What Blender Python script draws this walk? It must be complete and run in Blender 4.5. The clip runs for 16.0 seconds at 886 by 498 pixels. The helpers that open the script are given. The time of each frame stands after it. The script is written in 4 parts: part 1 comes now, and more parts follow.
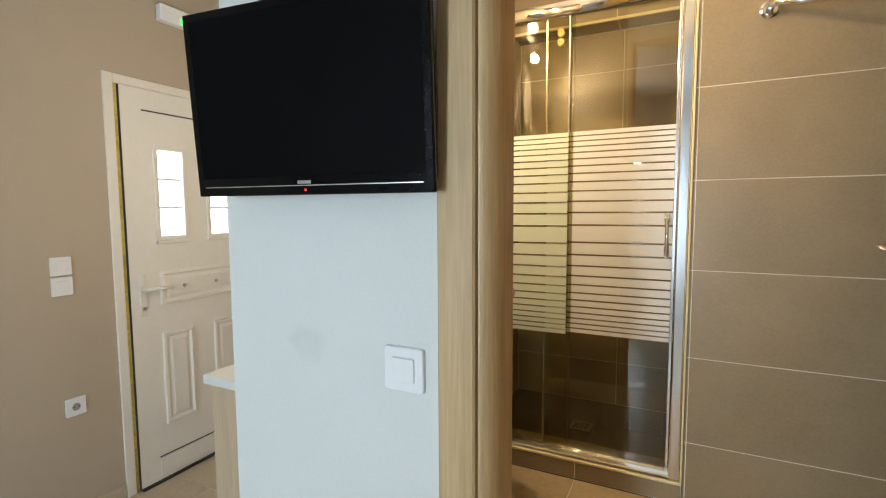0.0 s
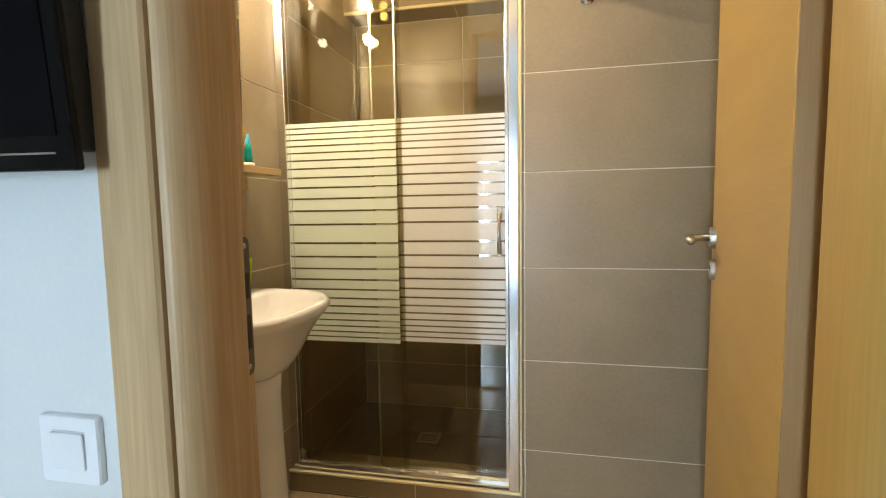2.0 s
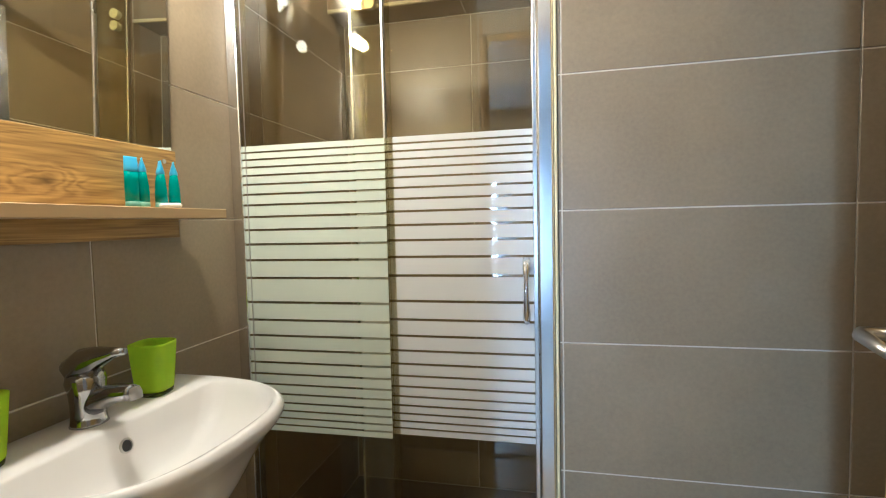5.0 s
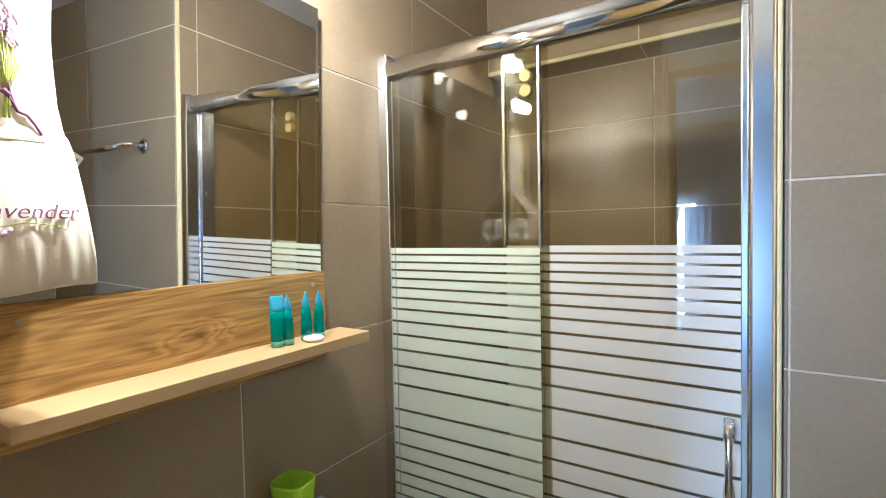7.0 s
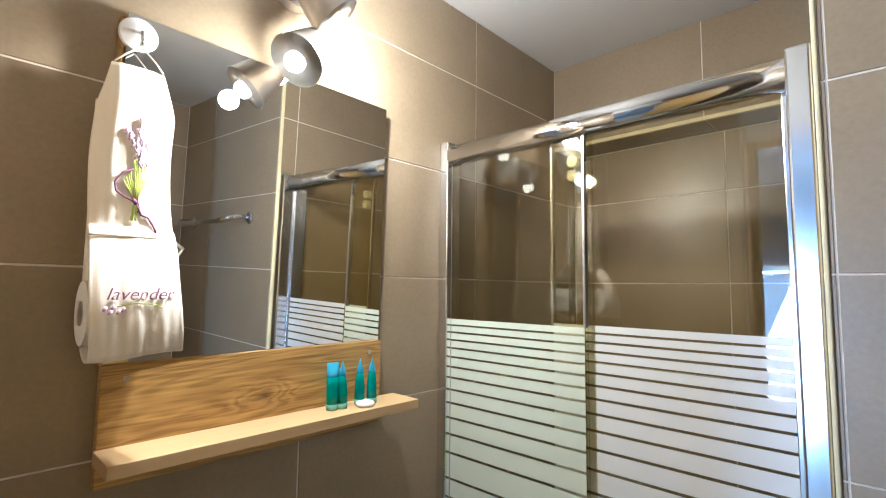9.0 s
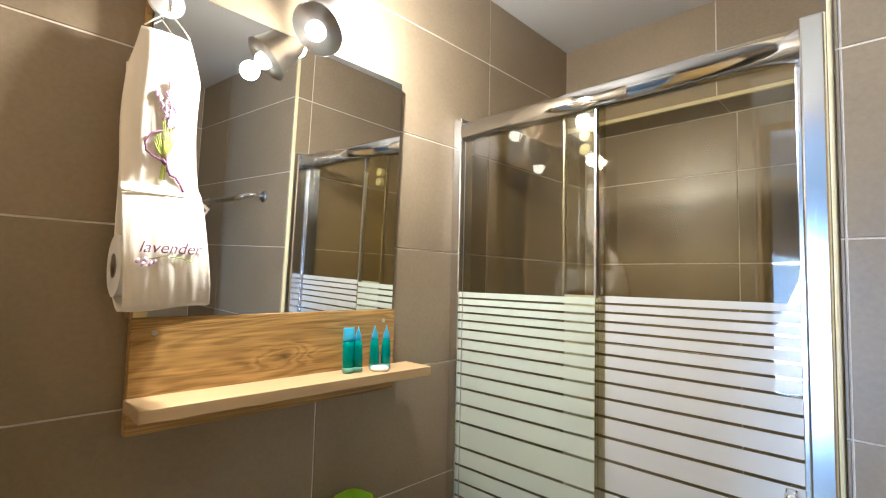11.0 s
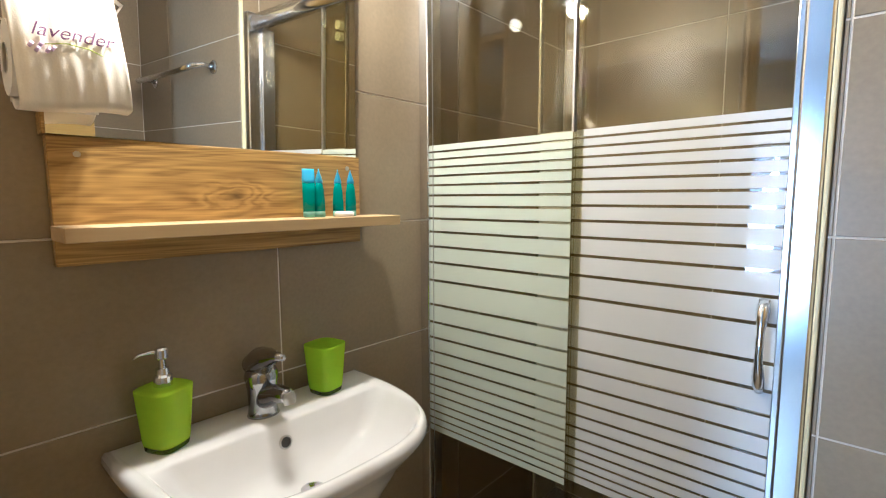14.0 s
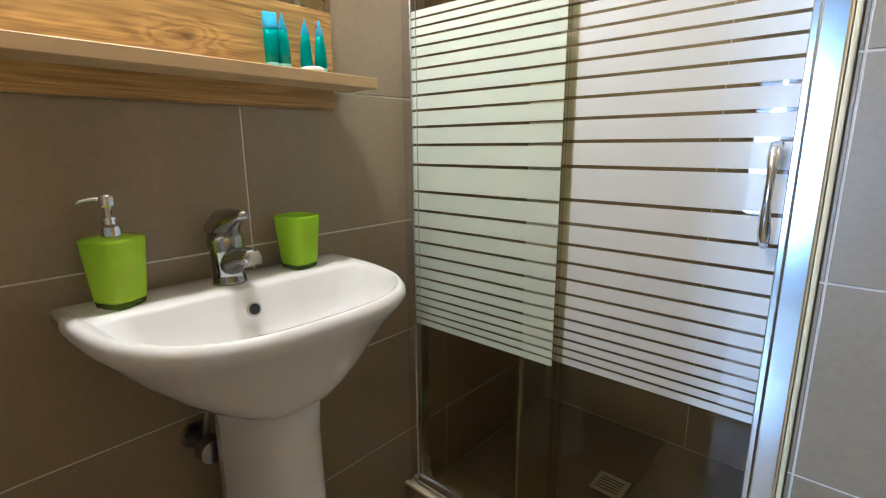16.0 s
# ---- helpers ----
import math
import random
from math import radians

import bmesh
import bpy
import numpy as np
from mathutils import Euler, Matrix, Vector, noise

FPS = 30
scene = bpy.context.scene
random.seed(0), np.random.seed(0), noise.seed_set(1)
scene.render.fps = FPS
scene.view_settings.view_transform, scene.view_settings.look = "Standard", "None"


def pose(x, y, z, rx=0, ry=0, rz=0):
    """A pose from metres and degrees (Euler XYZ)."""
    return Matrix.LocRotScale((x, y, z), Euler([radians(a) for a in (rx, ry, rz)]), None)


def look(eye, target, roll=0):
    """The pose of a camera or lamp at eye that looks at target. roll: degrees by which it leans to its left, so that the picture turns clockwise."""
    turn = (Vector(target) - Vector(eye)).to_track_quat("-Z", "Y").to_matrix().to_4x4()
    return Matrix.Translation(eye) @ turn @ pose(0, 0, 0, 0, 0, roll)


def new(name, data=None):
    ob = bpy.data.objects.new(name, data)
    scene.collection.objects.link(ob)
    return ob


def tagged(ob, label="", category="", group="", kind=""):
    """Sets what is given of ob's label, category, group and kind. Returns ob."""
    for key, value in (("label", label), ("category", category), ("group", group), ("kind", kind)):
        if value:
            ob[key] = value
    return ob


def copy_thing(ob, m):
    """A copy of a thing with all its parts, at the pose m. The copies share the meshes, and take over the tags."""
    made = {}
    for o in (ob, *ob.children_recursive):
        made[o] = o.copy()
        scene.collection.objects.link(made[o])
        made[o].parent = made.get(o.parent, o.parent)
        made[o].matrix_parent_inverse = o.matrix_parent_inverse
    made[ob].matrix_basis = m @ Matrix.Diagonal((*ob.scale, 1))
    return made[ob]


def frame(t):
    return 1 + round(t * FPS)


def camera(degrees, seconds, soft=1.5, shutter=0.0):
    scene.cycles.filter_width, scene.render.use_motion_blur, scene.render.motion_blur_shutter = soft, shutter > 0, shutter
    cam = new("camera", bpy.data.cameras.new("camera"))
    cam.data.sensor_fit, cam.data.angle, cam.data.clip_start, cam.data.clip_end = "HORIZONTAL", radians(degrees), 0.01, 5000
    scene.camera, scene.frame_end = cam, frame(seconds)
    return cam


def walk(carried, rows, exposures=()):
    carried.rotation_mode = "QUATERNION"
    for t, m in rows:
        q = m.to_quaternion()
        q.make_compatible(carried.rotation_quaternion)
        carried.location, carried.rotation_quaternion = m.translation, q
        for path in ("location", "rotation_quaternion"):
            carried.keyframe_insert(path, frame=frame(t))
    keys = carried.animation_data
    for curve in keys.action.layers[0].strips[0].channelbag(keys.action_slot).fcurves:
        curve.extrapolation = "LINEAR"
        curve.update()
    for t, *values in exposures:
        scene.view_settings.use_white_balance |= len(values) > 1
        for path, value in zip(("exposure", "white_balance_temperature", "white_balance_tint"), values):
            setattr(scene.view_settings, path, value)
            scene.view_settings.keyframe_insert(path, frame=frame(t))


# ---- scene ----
cam = camera(85.9, 16.0, soft=1.15)
PATH = [
    (0, (0.354, 0.257, 1.438), (-0.537, 2.04, 1.274), -0.3),
    (0.5, (0.38, 0.296, 1.437), (-0.316, 2.162, 1.255), -0.9),
    (1, (0.411, 0.369, 1.431), (-0.117, 2.289, 1.24), -1.1),
    (1.5, (0.443, 0.466, 1.428), (0.009, 2.41, 1.249), -1.2),
    (2, (0.45, 0.547, 1.423), (0.045, 2.499, 1.252), -0.9),
    (2.5, (0.427, 0.653, 1.429), (0.026, 2.606, 1.265), -1.2),
    (3, (0.392, 0.749, 1.446), (0.02, 2.709, 1.306), -1.6),
    (3.2, (0.368, 0.778, 1.455), (0.018, 2.740, 1.311), -1.7),
    (5.3, (0.361, 1.041, 1.549), (-0.112, 2.981, 1.437), -1.1),
    (5.5, (0.361, 1.084, 1.607), (-0.17, 3.008, 1.477), -0.8),
    (6, (0.369, 1.139, 1.688), (-0.325, 3.011, 1.564), -0.3),
    (6.5, (0.338, 1.163, 1.723), (-0.556, 2.95, 1.626), -0.2),
    (7, (0.339, 1.173, 1.775), (-0.742, 2.855, 1.709), -1.1),
    (7.5, (0.386, 1.189, 1.791), (-0.812, 2.79, 1.822), -0.8),
    (8, (0.437, 1.183, 1.804), (-0.847, 2.713, 1.896), 0.1),
    (8.5, (0.455, 1.178, 1.826), (-0.891, 2.649, 1.981), 0.3),
    (10.8, (0.470, 1.150, 1.775), (-0.943, 2.556, 1.940), 1.4),
    (11, (0.466, 1.148, 1.769), (-0.930, 2.573, 1.902), 1.4),
    (11.5, (0.465, 1.164, 1.748), (-0.944, 2.583, 1.783), 1.6),
    (12, (0.455, 1.173, 1.717), (-0.937, 2.608, 1.671), 1.2),
    (12.5, (0.46, 1.188, 1.69), (-0.927, 2.625, 1.586), 0.5),
    (13, (0.453, 1.2, 1.66), (-0.909, 2.656, 1.511), -0.0),
    (13.5, (0.435, 1.208, 1.629), (-0.899, 2.685, 1.44), -0.1),
    (14, (0.433, 1.219, 1.597), (-0.892, 2.702, 1.384), -0.2),
    (14.5, (0.425, 1.233, 1.552), (-0.891, 2.719, 1.302), -0.1),
    (15, (0.421, 1.248, 1.508), (-0.892, 2.727, 1.212), -0.2),
    (15.5, (0.425, 1.266, 1.464), (-0.878, 2.738, 1.099), -0.5),
    (16, (0.421, 1.282, 1.418), (-0.875, 2.744, 0.993), -0.3),
]
LENS_LIGHT = [(0, -0.18, 6600, 8), (1, -0.03, 6500, 7), (2, -0.03, 6000, 6), (3.2, -0.02, 5450, 6), (5.5, -0.25, 4600, 6), (8.5, -0.45, 4400, 9), (11, -0.36, 4550, 9), (13, -0.22, 4600, 8), (16, -0.12, 4450, 8)]
walk(cam, [(t, look(eye, target, roll)) for t, eye, target, roll in PATH], LENS_LIGHT)

# ---- light ----
world = bpy.data.worlds.new("world")
scene.world = world
world.use_nodes = True
wn = world.node_tree.nodes
sky = wn.new("ShaderNodeTexSky")
sky.sky_type, sky.sun_disc, sky.sun_elevation, sky.sun_rotation = "NISHITA", False, radians(40), radians(200)
world.node_tree.links.new(sky.outputs[0], wn["Background"].inputs[0])
wn["Background"].inputs[1].default_value = 0.1


def area_lamp(name, m, sx, sy, watts, colour):
    d = bpy.data.lights.new(name, "AREA")
    d.shape, d.size, d.size_y, d.energy, d.color = "RECTANGLE", sx, sy, watts, colour
    ob = new(name, d)
    ob.matrix_world = m
    return ob


def bulb_lamp(name, at, watts, colour, radius):
    d = bpy.data.lights.new(name, "POINT")
    d.energy, d.color, d.shadow_soft_size = watts, colour, radius
    ob = new(name, d)
    ob.location = at
    return ob


def beam_lamp(name, at, aim, watts, colour, radius):
    d = bpy.data.lights.new(name, "SPOT")
    d.energy, d.color, d.shadow_soft_size, d.spot_size, d.spot_blend = watts, colour, radius, radians(110), 1.0
    ob = new(name, d)
    ob.matrix_world = look(at, aim)
    return ob


BULB_A, AXIS_A = Vector((-0.357, 1.606, 2.245)), Vector((0.15, -0.42, -0.48)).normalized()
BULB_B, AXIS_B = Vector((-0.332, 1.706, 2.352)), Vector((0.20, 0.42, -0.48)).normalized()
WARM = (1.0, 0.76, 0.48)
beam_lamp("bulb_beam", BULB_A + AXIS_A * 0.030, BULB_A + Vector((0.04, -0.5, -0.44)), 40, WARM, 0.021)
bulb_lamp("bulb_light", BULB_A + AXIS_A * 0.024, 14, WARM, 0.021)
bulb_lamp("bulb_light", BULB_B + AXIS_B * 0.024, 44, WARM, 0.021)
area_lamp("window_daylight", pose(-0.45, -2.58, 1.385, 90, 0, 0), 0.62, 1.31, 200, (0.73, 0.88, 1.0))
area_lamp("door_pane_daylight", pose(-2.20, 2.07, 1.53, 90, 0, -90), 0.5, 0.5, 6, (0.95, 0.97, 1.0))


bulb_lamp("kitchen_lamp_glow", (-0.82, 1.80, 1.72), 18, (1.0, 0.80, 0.58), 0.08)

# ---- materials ----
def nodes_of(name):
    m = bpy.data.materials.new(name)
    m.use_nodes = True
    return m, m.node_tree.nodes, m.node_tree.links, m.node_tree.nodes["Principled BSDF"]


def surface(name, colour, rough=0.5, metal=0.0, vary=0.12, grain=60.0, blotch=3.0, bump=0.05, stretch=(1, 1, 1), coat=0.0, random=0.0, second=None, rvary=0.08, spec=0.5):
    """A plain surface with fine grain and broad blotches, in object space."""
    m, n, l, p = nodes_of(name)
    tc, mp = n.new("ShaderNodeTexCoord"), n.new("ShaderNodeMapping")
    mp.inputs["Scale"].default_value = stretch
    l.new(tc.outputs["Object"], mp.inputs[0])
    info = n.new("ShaderNodeObjectInfo")
    shift = n.new("ShaderNodeVectorMath")
    shift.operation = "MULTIPLY_ADD"
    shift.inputs[1].default_value = (7.3, 3.1, 5.7)
    l.new(info.outputs["Random"], shift.inputs[0])
    l.new(mp.outputs[0], shift.inputs[2])
    a, b = n.new("ShaderNodeTexNoise"), n.new("ShaderNodeTexNoise")
    for t, s in ((a, grain), (b, blotch)):
        t.inputs["Scale"].default_value, t.inputs["Detail"].default_value = s, 5
        l.new(shift.outputs[0], t.inputs["Vector"])
    mixv = n.new("ShaderNodeMath")
    mixv.operation = "ADD"
    l.new(a.outputs[0], mixv.inputs[0])
    l.new(b.outputs[0], mixv.inputs[1])
    ramp = n.new("ShaderNodeValToRGB")
    e = ramp.color_ramp.elements
    lo = second or tuple(c * (1 - vary) for c in colour)
    hi = tuple(min(1, c * (1 + vary)) for c in colour)
    e[0].position, e[0].color, e[1].position, e[1].color = 0.32, (*lo, 1), 0.68, (*hi, 1)
    half = n.new("ShaderNodeMath")
    half.operation = "MULTIPLY"
    half.inputs[1].default_value = 0.5
    l.new(mixv.outputs[0], half.inputs[0])
    l.new(half.outputs[0], ramp.inputs[0])
    if random:
        hs, mr = n.new("ShaderNodeHueSaturation"), n.new("ShaderNodeMapRange")
        mr.inputs["To Min"].default_value, mr.inputs["To Max"].default_value = 1 - random, 1 + random
        l.new(info.outputs["Random"], mr.inputs[0])
        l.new(mr.outputs[0], hs.inputs["Value"])
        l.new(ramp.outputs[0], hs.inputs["Color"])
        l.new(hs.outputs[0], p.inputs["Base Color"])
    else:
        l.new(ramp.outputs[0], p.inputs["Base Color"])
    rr = n.new("ShaderNodeMapRange")
    rr.inputs["To Min"].default_value, rr.inputs["To Max"].default_value = max(0, rough - rvary), min(1, rough + rvary)
    l.new(b.outputs[0], rr.inputs[0])
    l.new(rr.outputs[0], p.inputs["Roughness"])
    p.inputs["Metallic"].default_value = metal
    p.inputs["Specular IOR Level"].default_value = spec
    p.inputs["Coat Weight"].default_value = coat
    if bump:
        bp = n.new("ShaderNodeBump")
        bp.inputs["Strength"].default_value, bp.inputs["Distance"].default_value = bump, 0.002
        l.new(a.outputs[0], bp.inputs["Height"])
        l.new(bp.outputs[0], p.inputs["Normal"])
    return m


def wood(name, dark, light, along, ring=9.0, rough=0.45, knot=0.0, contrast=1.0, eye=None, lines=44.0, pores=0.5, fine_scale=330.0):
    """Grain that runs along one axis of the object, with wandering cathedral rings and fine pores."""
    m, n, l, p = nodes_of(name)
    tc, mp, mp2 = n.new("ShaderNodeTexCoord"), n.new("ShaderNodeMapping"), n.new("ShaderNodeMapping")
    i = "xyz".index(along)
    mp.inputs["Scale"].default_value = [0.12 if k == i else 1.0 for k in range(3)]
    mp2.inputs["Scale"].default_value = [0.03 if k == i else 1.0 for k in range(3)]
    l.new(tc.outputs["Object"], mp.inputs[0])
    l.new(tc.outputs["Object"], mp2.inputs[0])
    field, fine, wob = (n.new("ShaderNodeTexNoise") for _ in range(3))
    field.inputs["Scale"].default_value, field.inputs["Detail"].default_value = ring, 4.0
    field.inputs["Distortion"].default_value = 0.4 + knot
    l.new(mp.outputs[0], field.inputs["Vector"])
    fine.inputs["Scale"].default_value, fine.inputs["Detail"].default_value = fine_scale, 5
    l.new(mp2.outputs[0], fine.inputs["Vector"])
    source = field.outputs[0]
    if eye:
        sc, di, fall, add = n.new("ShaderNodeMapping"), n.new("ShaderNodeVectorMath"), n.new("ShaderNodeMapRange"), n.new("ShaderNodeMath")
        sc.inputs["Scale"].default_value = [0.42 if k == i else 1.0 for k in range(3)]
        l.new(tc.outputs["Object"], sc.inputs[0])
        di.operation = "DISTANCE"
        di.inputs[1].default_value = eye
        warp, sft = n.new("ShaderNodeTexNoise"), n.new("ShaderNodeVectorMath")
        warp.inputs["Scale"].default_value = 55
        l.new(sc.outputs[0], warp.inputs["Vector"])
        sft.operation = "MULTIPLY_ADD"
        sft.inputs[1].default_value = (0.0, 0.022, 0.022)
        l.new(warp.outputs["Color"], sft.inputs[0])
        l.new(sc.outputs[0], sft.inputs[2])
        l.new(sft.outputs[0], di.inputs[0])
        fall.interpolation_type = "SMOOTHERSTEP"
        fall.inputs["From Max"].default_value, fall.inputs["To Min"].default_value, fall.inputs["To Max"].default_value = 0.040, 0.09, 0.0
        l.new(di.outputs["Value"], fall.inputs[0])
        add.operation = "ADD"
        l.new(field.outputs[0], add.inputs[0])
        l.new(fall.outputs[0], add.inputs[1])
        source = add.outputs[0]
    rings = n.new("ShaderNodeMath")
    rings.operation = "MULTIPLY"
    rings.inputs[1].default_value = lines
    l.new(source, rings.inputs[0])
    sn = n.new("ShaderNodeMath")
    sn.operation = "SINE"
    l.new(rings.outputs[0], sn.inputs[0])
    mr = n.new("ShaderNodeMapRange")
    mr.inputs["From Min"].default_value = -1
    mr.inputs["To Min"].default_value, mr.inputs["To Max"].default_value = 0.5 - 0.22 * contrast, 0.5 + 0.22 * contrast
    l.new(sn.outputs[0], mr.inputs[0])
    mix = n.new("ShaderNodeMix")
    mix.inputs[0].default_value = pores
    l.new(mr.outputs[0], mix.inputs[2])
    l.new(fine.outputs[0], mix.inputs[3])
    wob.inputs["Scale"].default_value = 4.0
    l.new(mp.outputs[0], wob.inputs["Vector"])
    mix2 = n.new("ShaderNodeMix")
    mix2.inputs[0].default_value = 0.3
    l.new(mix.outputs[0], mix2.inputs[2])
    l.new(wob.outputs[0], mix2.inputs[3])
    ramp = n.new("ShaderNodeValToRGB")
    e = ramp.color_ramp.elements
    e[0].position, e[0].color, e[1].position, e[1].color = 0.3, (*dark, 1), 0.64, (*light, 1)
    l.new(mix2.outputs[0], ramp.inputs[0])
    colour = ramp.outputs[0]
    if eye:
        core, dk = n.new("ShaderNodeMapRange"), n.new("ShaderNodeMix")
        core.inputs["From Max"].default_value, core.inputs["To Min"].default_value, core.inputs["To Max"].default_value = 0.014, 0.8, 0.0
        l.new(di.outputs["Value"], core.inputs[0])
        dk.data_type = "RGBA"
        dk.inputs[7].default_value = (*(c * 0.35 for c in dark), 1)
        l.new(core.outputs[0], dk.inputs[0])
        l.new(colour, dk.inputs[6])
        colour = dk.outputs[2]
    l.new(colour, p.inputs["Base Color"])
    p.inputs["Roughness"].default_value = rough
    bp = n.new("ShaderNodeBump")
    bp.inputs["Strength"].default_value, bp.inputs["Distance"].default_value = 0.12, 0.001
    l.new(fine.outputs[0], bp.inputs["Height"])
    l.new(bp.outputs[0], p.inputs["Normal"])
    return m


def clear_glass(name, tint):
    m, n, l, p = nodes_of(name)
    n.remove(p)
    tr, gl, lw, mx = n.new("ShaderNodeBsdfTransparent"), n.new("ShaderNodeBsdfGlossy"), n.new("ShaderNodeLayerWeight"), n.new("ShaderNodeMixShader")
    pw, fr = n.new("ShaderNodeMath"), n.new("ShaderNodeMath")
    pw.operation, fr.operation = "POWER", "MULTIPLY_ADD"
    pw.inputs[1].default_value, fr.inputs[1].default_value, fr.inputs[2].default_value = 5.0, 0.93, 0.07
    lw.inputs[0].default_value = 0.5
    l.new(lw.outputs["Facing"], pw.inputs[0])
    l.new(pw.outputs[0], fr.inputs[0])
    tr.inputs[0].default_value = (*tint, 1)
    gl.inputs["Roughness"].default_value = 0.02
    l.new(fr.outputs[0], mx.inputs[0])
    l.new(tr.outputs[0], mx.inputs[1])
    l.new(gl.outputs[0], mx.inputs[2])
    l.new(mx.outputs[0], n["Material Output"].inputs[0])
    return m


def see_through(name, colour, share, rough, spec=0.5, coat=0.0, clear=0.0):
    """Diffuse stuff that lets part of the light through, with a gloss; clear is the share seen straight through."""
    m, n, l, p = nodes_of(name)
    p.inputs["Base Color"].default_value, p.inputs["Roughness"].default_value = (*colour, 1), rough
    p.inputs["Specular IOR Level"].default_value = spec
    ts, mx = n.new("ShaderNodeBsdfTranslucent"), n.new("ShaderNodeMixShader")
    ts.inputs[0].default_value = (*colour, 1)
    nz, rm = n.new("ShaderNodeTexNoise"), n.new("ShaderNodeMapRange")
    nz.inputs["Scale"].default_value = 14
    rm.inputs["To Min"].default_value, rm.inputs["To Max"].default_value = max(0, share - 0.08), share + 0.08
    l.new(nz.outputs[0], rm.inputs[0])
    l.new(rm.outputs[0], mx.inputs[0])
    l.new(p.outputs[0], mx.inputs[1])
    l.new(ts.outputs[0], mx.inputs[2])
    p.inputs["Coat Weight"].default_value, p.inputs["Coat Roughness"].default_value = coat, 0.03
    out = mx.outputs[0]
    if clear:
        tr, m2 = n.new("ShaderNodeBsdfTransparent"), n.new("ShaderNodeMixShader")
        m2.inputs[0].default_value = clear
        l.new(out, m2.inputs[1])
        l.new(tr.outputs[0], m2.inputs[2])
        out = m2.outputs[0]
    l.new(out, n["Material Output"].inputs[0])
    return m


def glowing(name, colour, strength):
    m, n, l, p = nodes_of(name)
    p.inputs["Base Color"].default_value = (*colour, 1)
    p.inputs["Emission Color"].default_value, p.inputs["Emission Strength"].default_value = (*colour, 1), strength
    return m


M_TILE = surface("taupe_tile", (0.275, 0.217, 0.138), 0.36, vary=0.11, grain=110, blotch=6, bump=0.05, random=0.04)
M_GROUT = surface("light_grout", (0.74, 0.68, 0.58), 0.85, grain=200)
M_TRAY = surface("dark_floor_tile", (0.105, 0.08, 0.055), 0.35, vary=0.3, grain=40, blotch=4, stretch=(1, 8, 1))
M_BATHFLOOR = surface("beige_bathroom_floor_tile", (0.43, 0.335, 0.20), 0.32, vary=0.14, grain=40, blotch=3, random=0.04)
M_FLOOR = surface("beige_floor_tile", (0.50, 0.42, 0.31), 0.3, vary=0.12, grain=40, blotch=3, random=0.04)
M_WHITE = surface("white_paint", (0.66, 0.675, 0.665), 0.7, vary=0.035, grain=160, blotch=2.5, bump=0.08)
M_SCUFF = surface("scuffed_white_paint", (0.66, 0.675, 0.665), 0.7, vary=0.035, grain=160, blotch=2.5, bump=0.08)
sn, sl = M_SCUFF.node_tree.nodes, M_SCUFF.node_tree.links
sp_src = sn["Principled BSDF"].inputs["Base Color"].links[0].from_socket
s_tc, s_nz, s_add, s_d, s_mr, s_mx = sn.new("ShaderNodeTexCoord"), sn.new("ShaderNodeTexNoise"), sn.new("ShaderNodeVectorMath"), sn.new("ShaderNodeVectorMath"), sn.new("ShaderNodeMapRange"), sn.new("ShaderNodeMix")
s_nz.inputs["Scale"].default_value = 14
s_add.operation, s_add.inputs[1].default_value = "MULTIPLY_ADD", (0.10, 0.0, 0.10)
sl.new(s_tc.outputs["Object"], s_nz.inputs["Vector"])
sl.new(s_nz.outputs["Color"], s_add.inputs[0])
sl.new(s_tc.outputs["Object"], s_add.inputs[2])
s_d.operation, s_d.inputs[1].default_value = "DISTANCE", (-0.28, 0.99, 1.215)
sl.new(s_add.outputs[0], s_d.inputs[0])
s_mr.interpolation_type = "SMOOTHSTEP"
s_mr.inputs["From Max"].default_value, s_mr.inputs["To Min"].default_value, s_mr.inputs["To Max"].default_value = 0.055, 0.30, 0.0
sl.new(s_d.outputs["Value"], s_mr.inputs[0])
s_mx.data_type = "RGBA"
s_mx.inputs[7].default_value = (0.46, 0.47, 0.44, 1)
sl.new(s_mr.outputs[0], s_mx.inputs[0])
sl.new(sp_src, s_mx.inputs[6])
sl.new(s_mx.outputs[2], sn["Principled BSDF"].inputs["Base Color"])
M_BEIGE = surface("beige_paint", (0.46, 0.385, 0.30), 0.75, vary=0.04, grain=160, blotch=2, bump=0.1)
M_CEIL = surface("ceiling_paint", (0.56, 0.545, 0.52), 0.8, vary=0.03, grain=150, blotch=2, bump=0.1)
M_CREAM = surface("cream_plastic_trim", (0.74, 0.66, 0.40), 0.45, vary=0.06, grain=50)
M_OAK = wood("oak_board", (0.130, 0.062, 0.013), (0.57, 0.36, 0.098), "y", ring=7.0, knot=0.5, contrast=0.95, eye=(0.022, 0.006, 0.121), lines=170.0, pores=0.62, fine_scale=220.0)
M_JAMB = wood("golden_birch_jamb", (0.31, 0.195, 0.052), (0.41, 0.27, 0.080), "z", ring=3.0, rough=0.42, contrast=0.3)
M_WELL = surface("grey_socket_plastic", (0.30, 0.30, 0.31), 0.5, vary=0.05, grain=60)
M_STRIKE = surface("dark_worn_steel", (0.20, 0.17, 0.14), 0.35, metal=0.9, vary=0.15, grain=70, bump=0.03)
M_EDGE = wood("brown_edge_band", (0.24, 0.128, 0.034), (0.34, 0.19, 0.056), "z", ring=5.0, rough=0.5, contrast=0.2)
M_SHELF = surface("beige_laminate", (0.52, 0.37, 0.175), 0.5, vary=0.08, grain=90, stretch=(1, 0.05, 1))
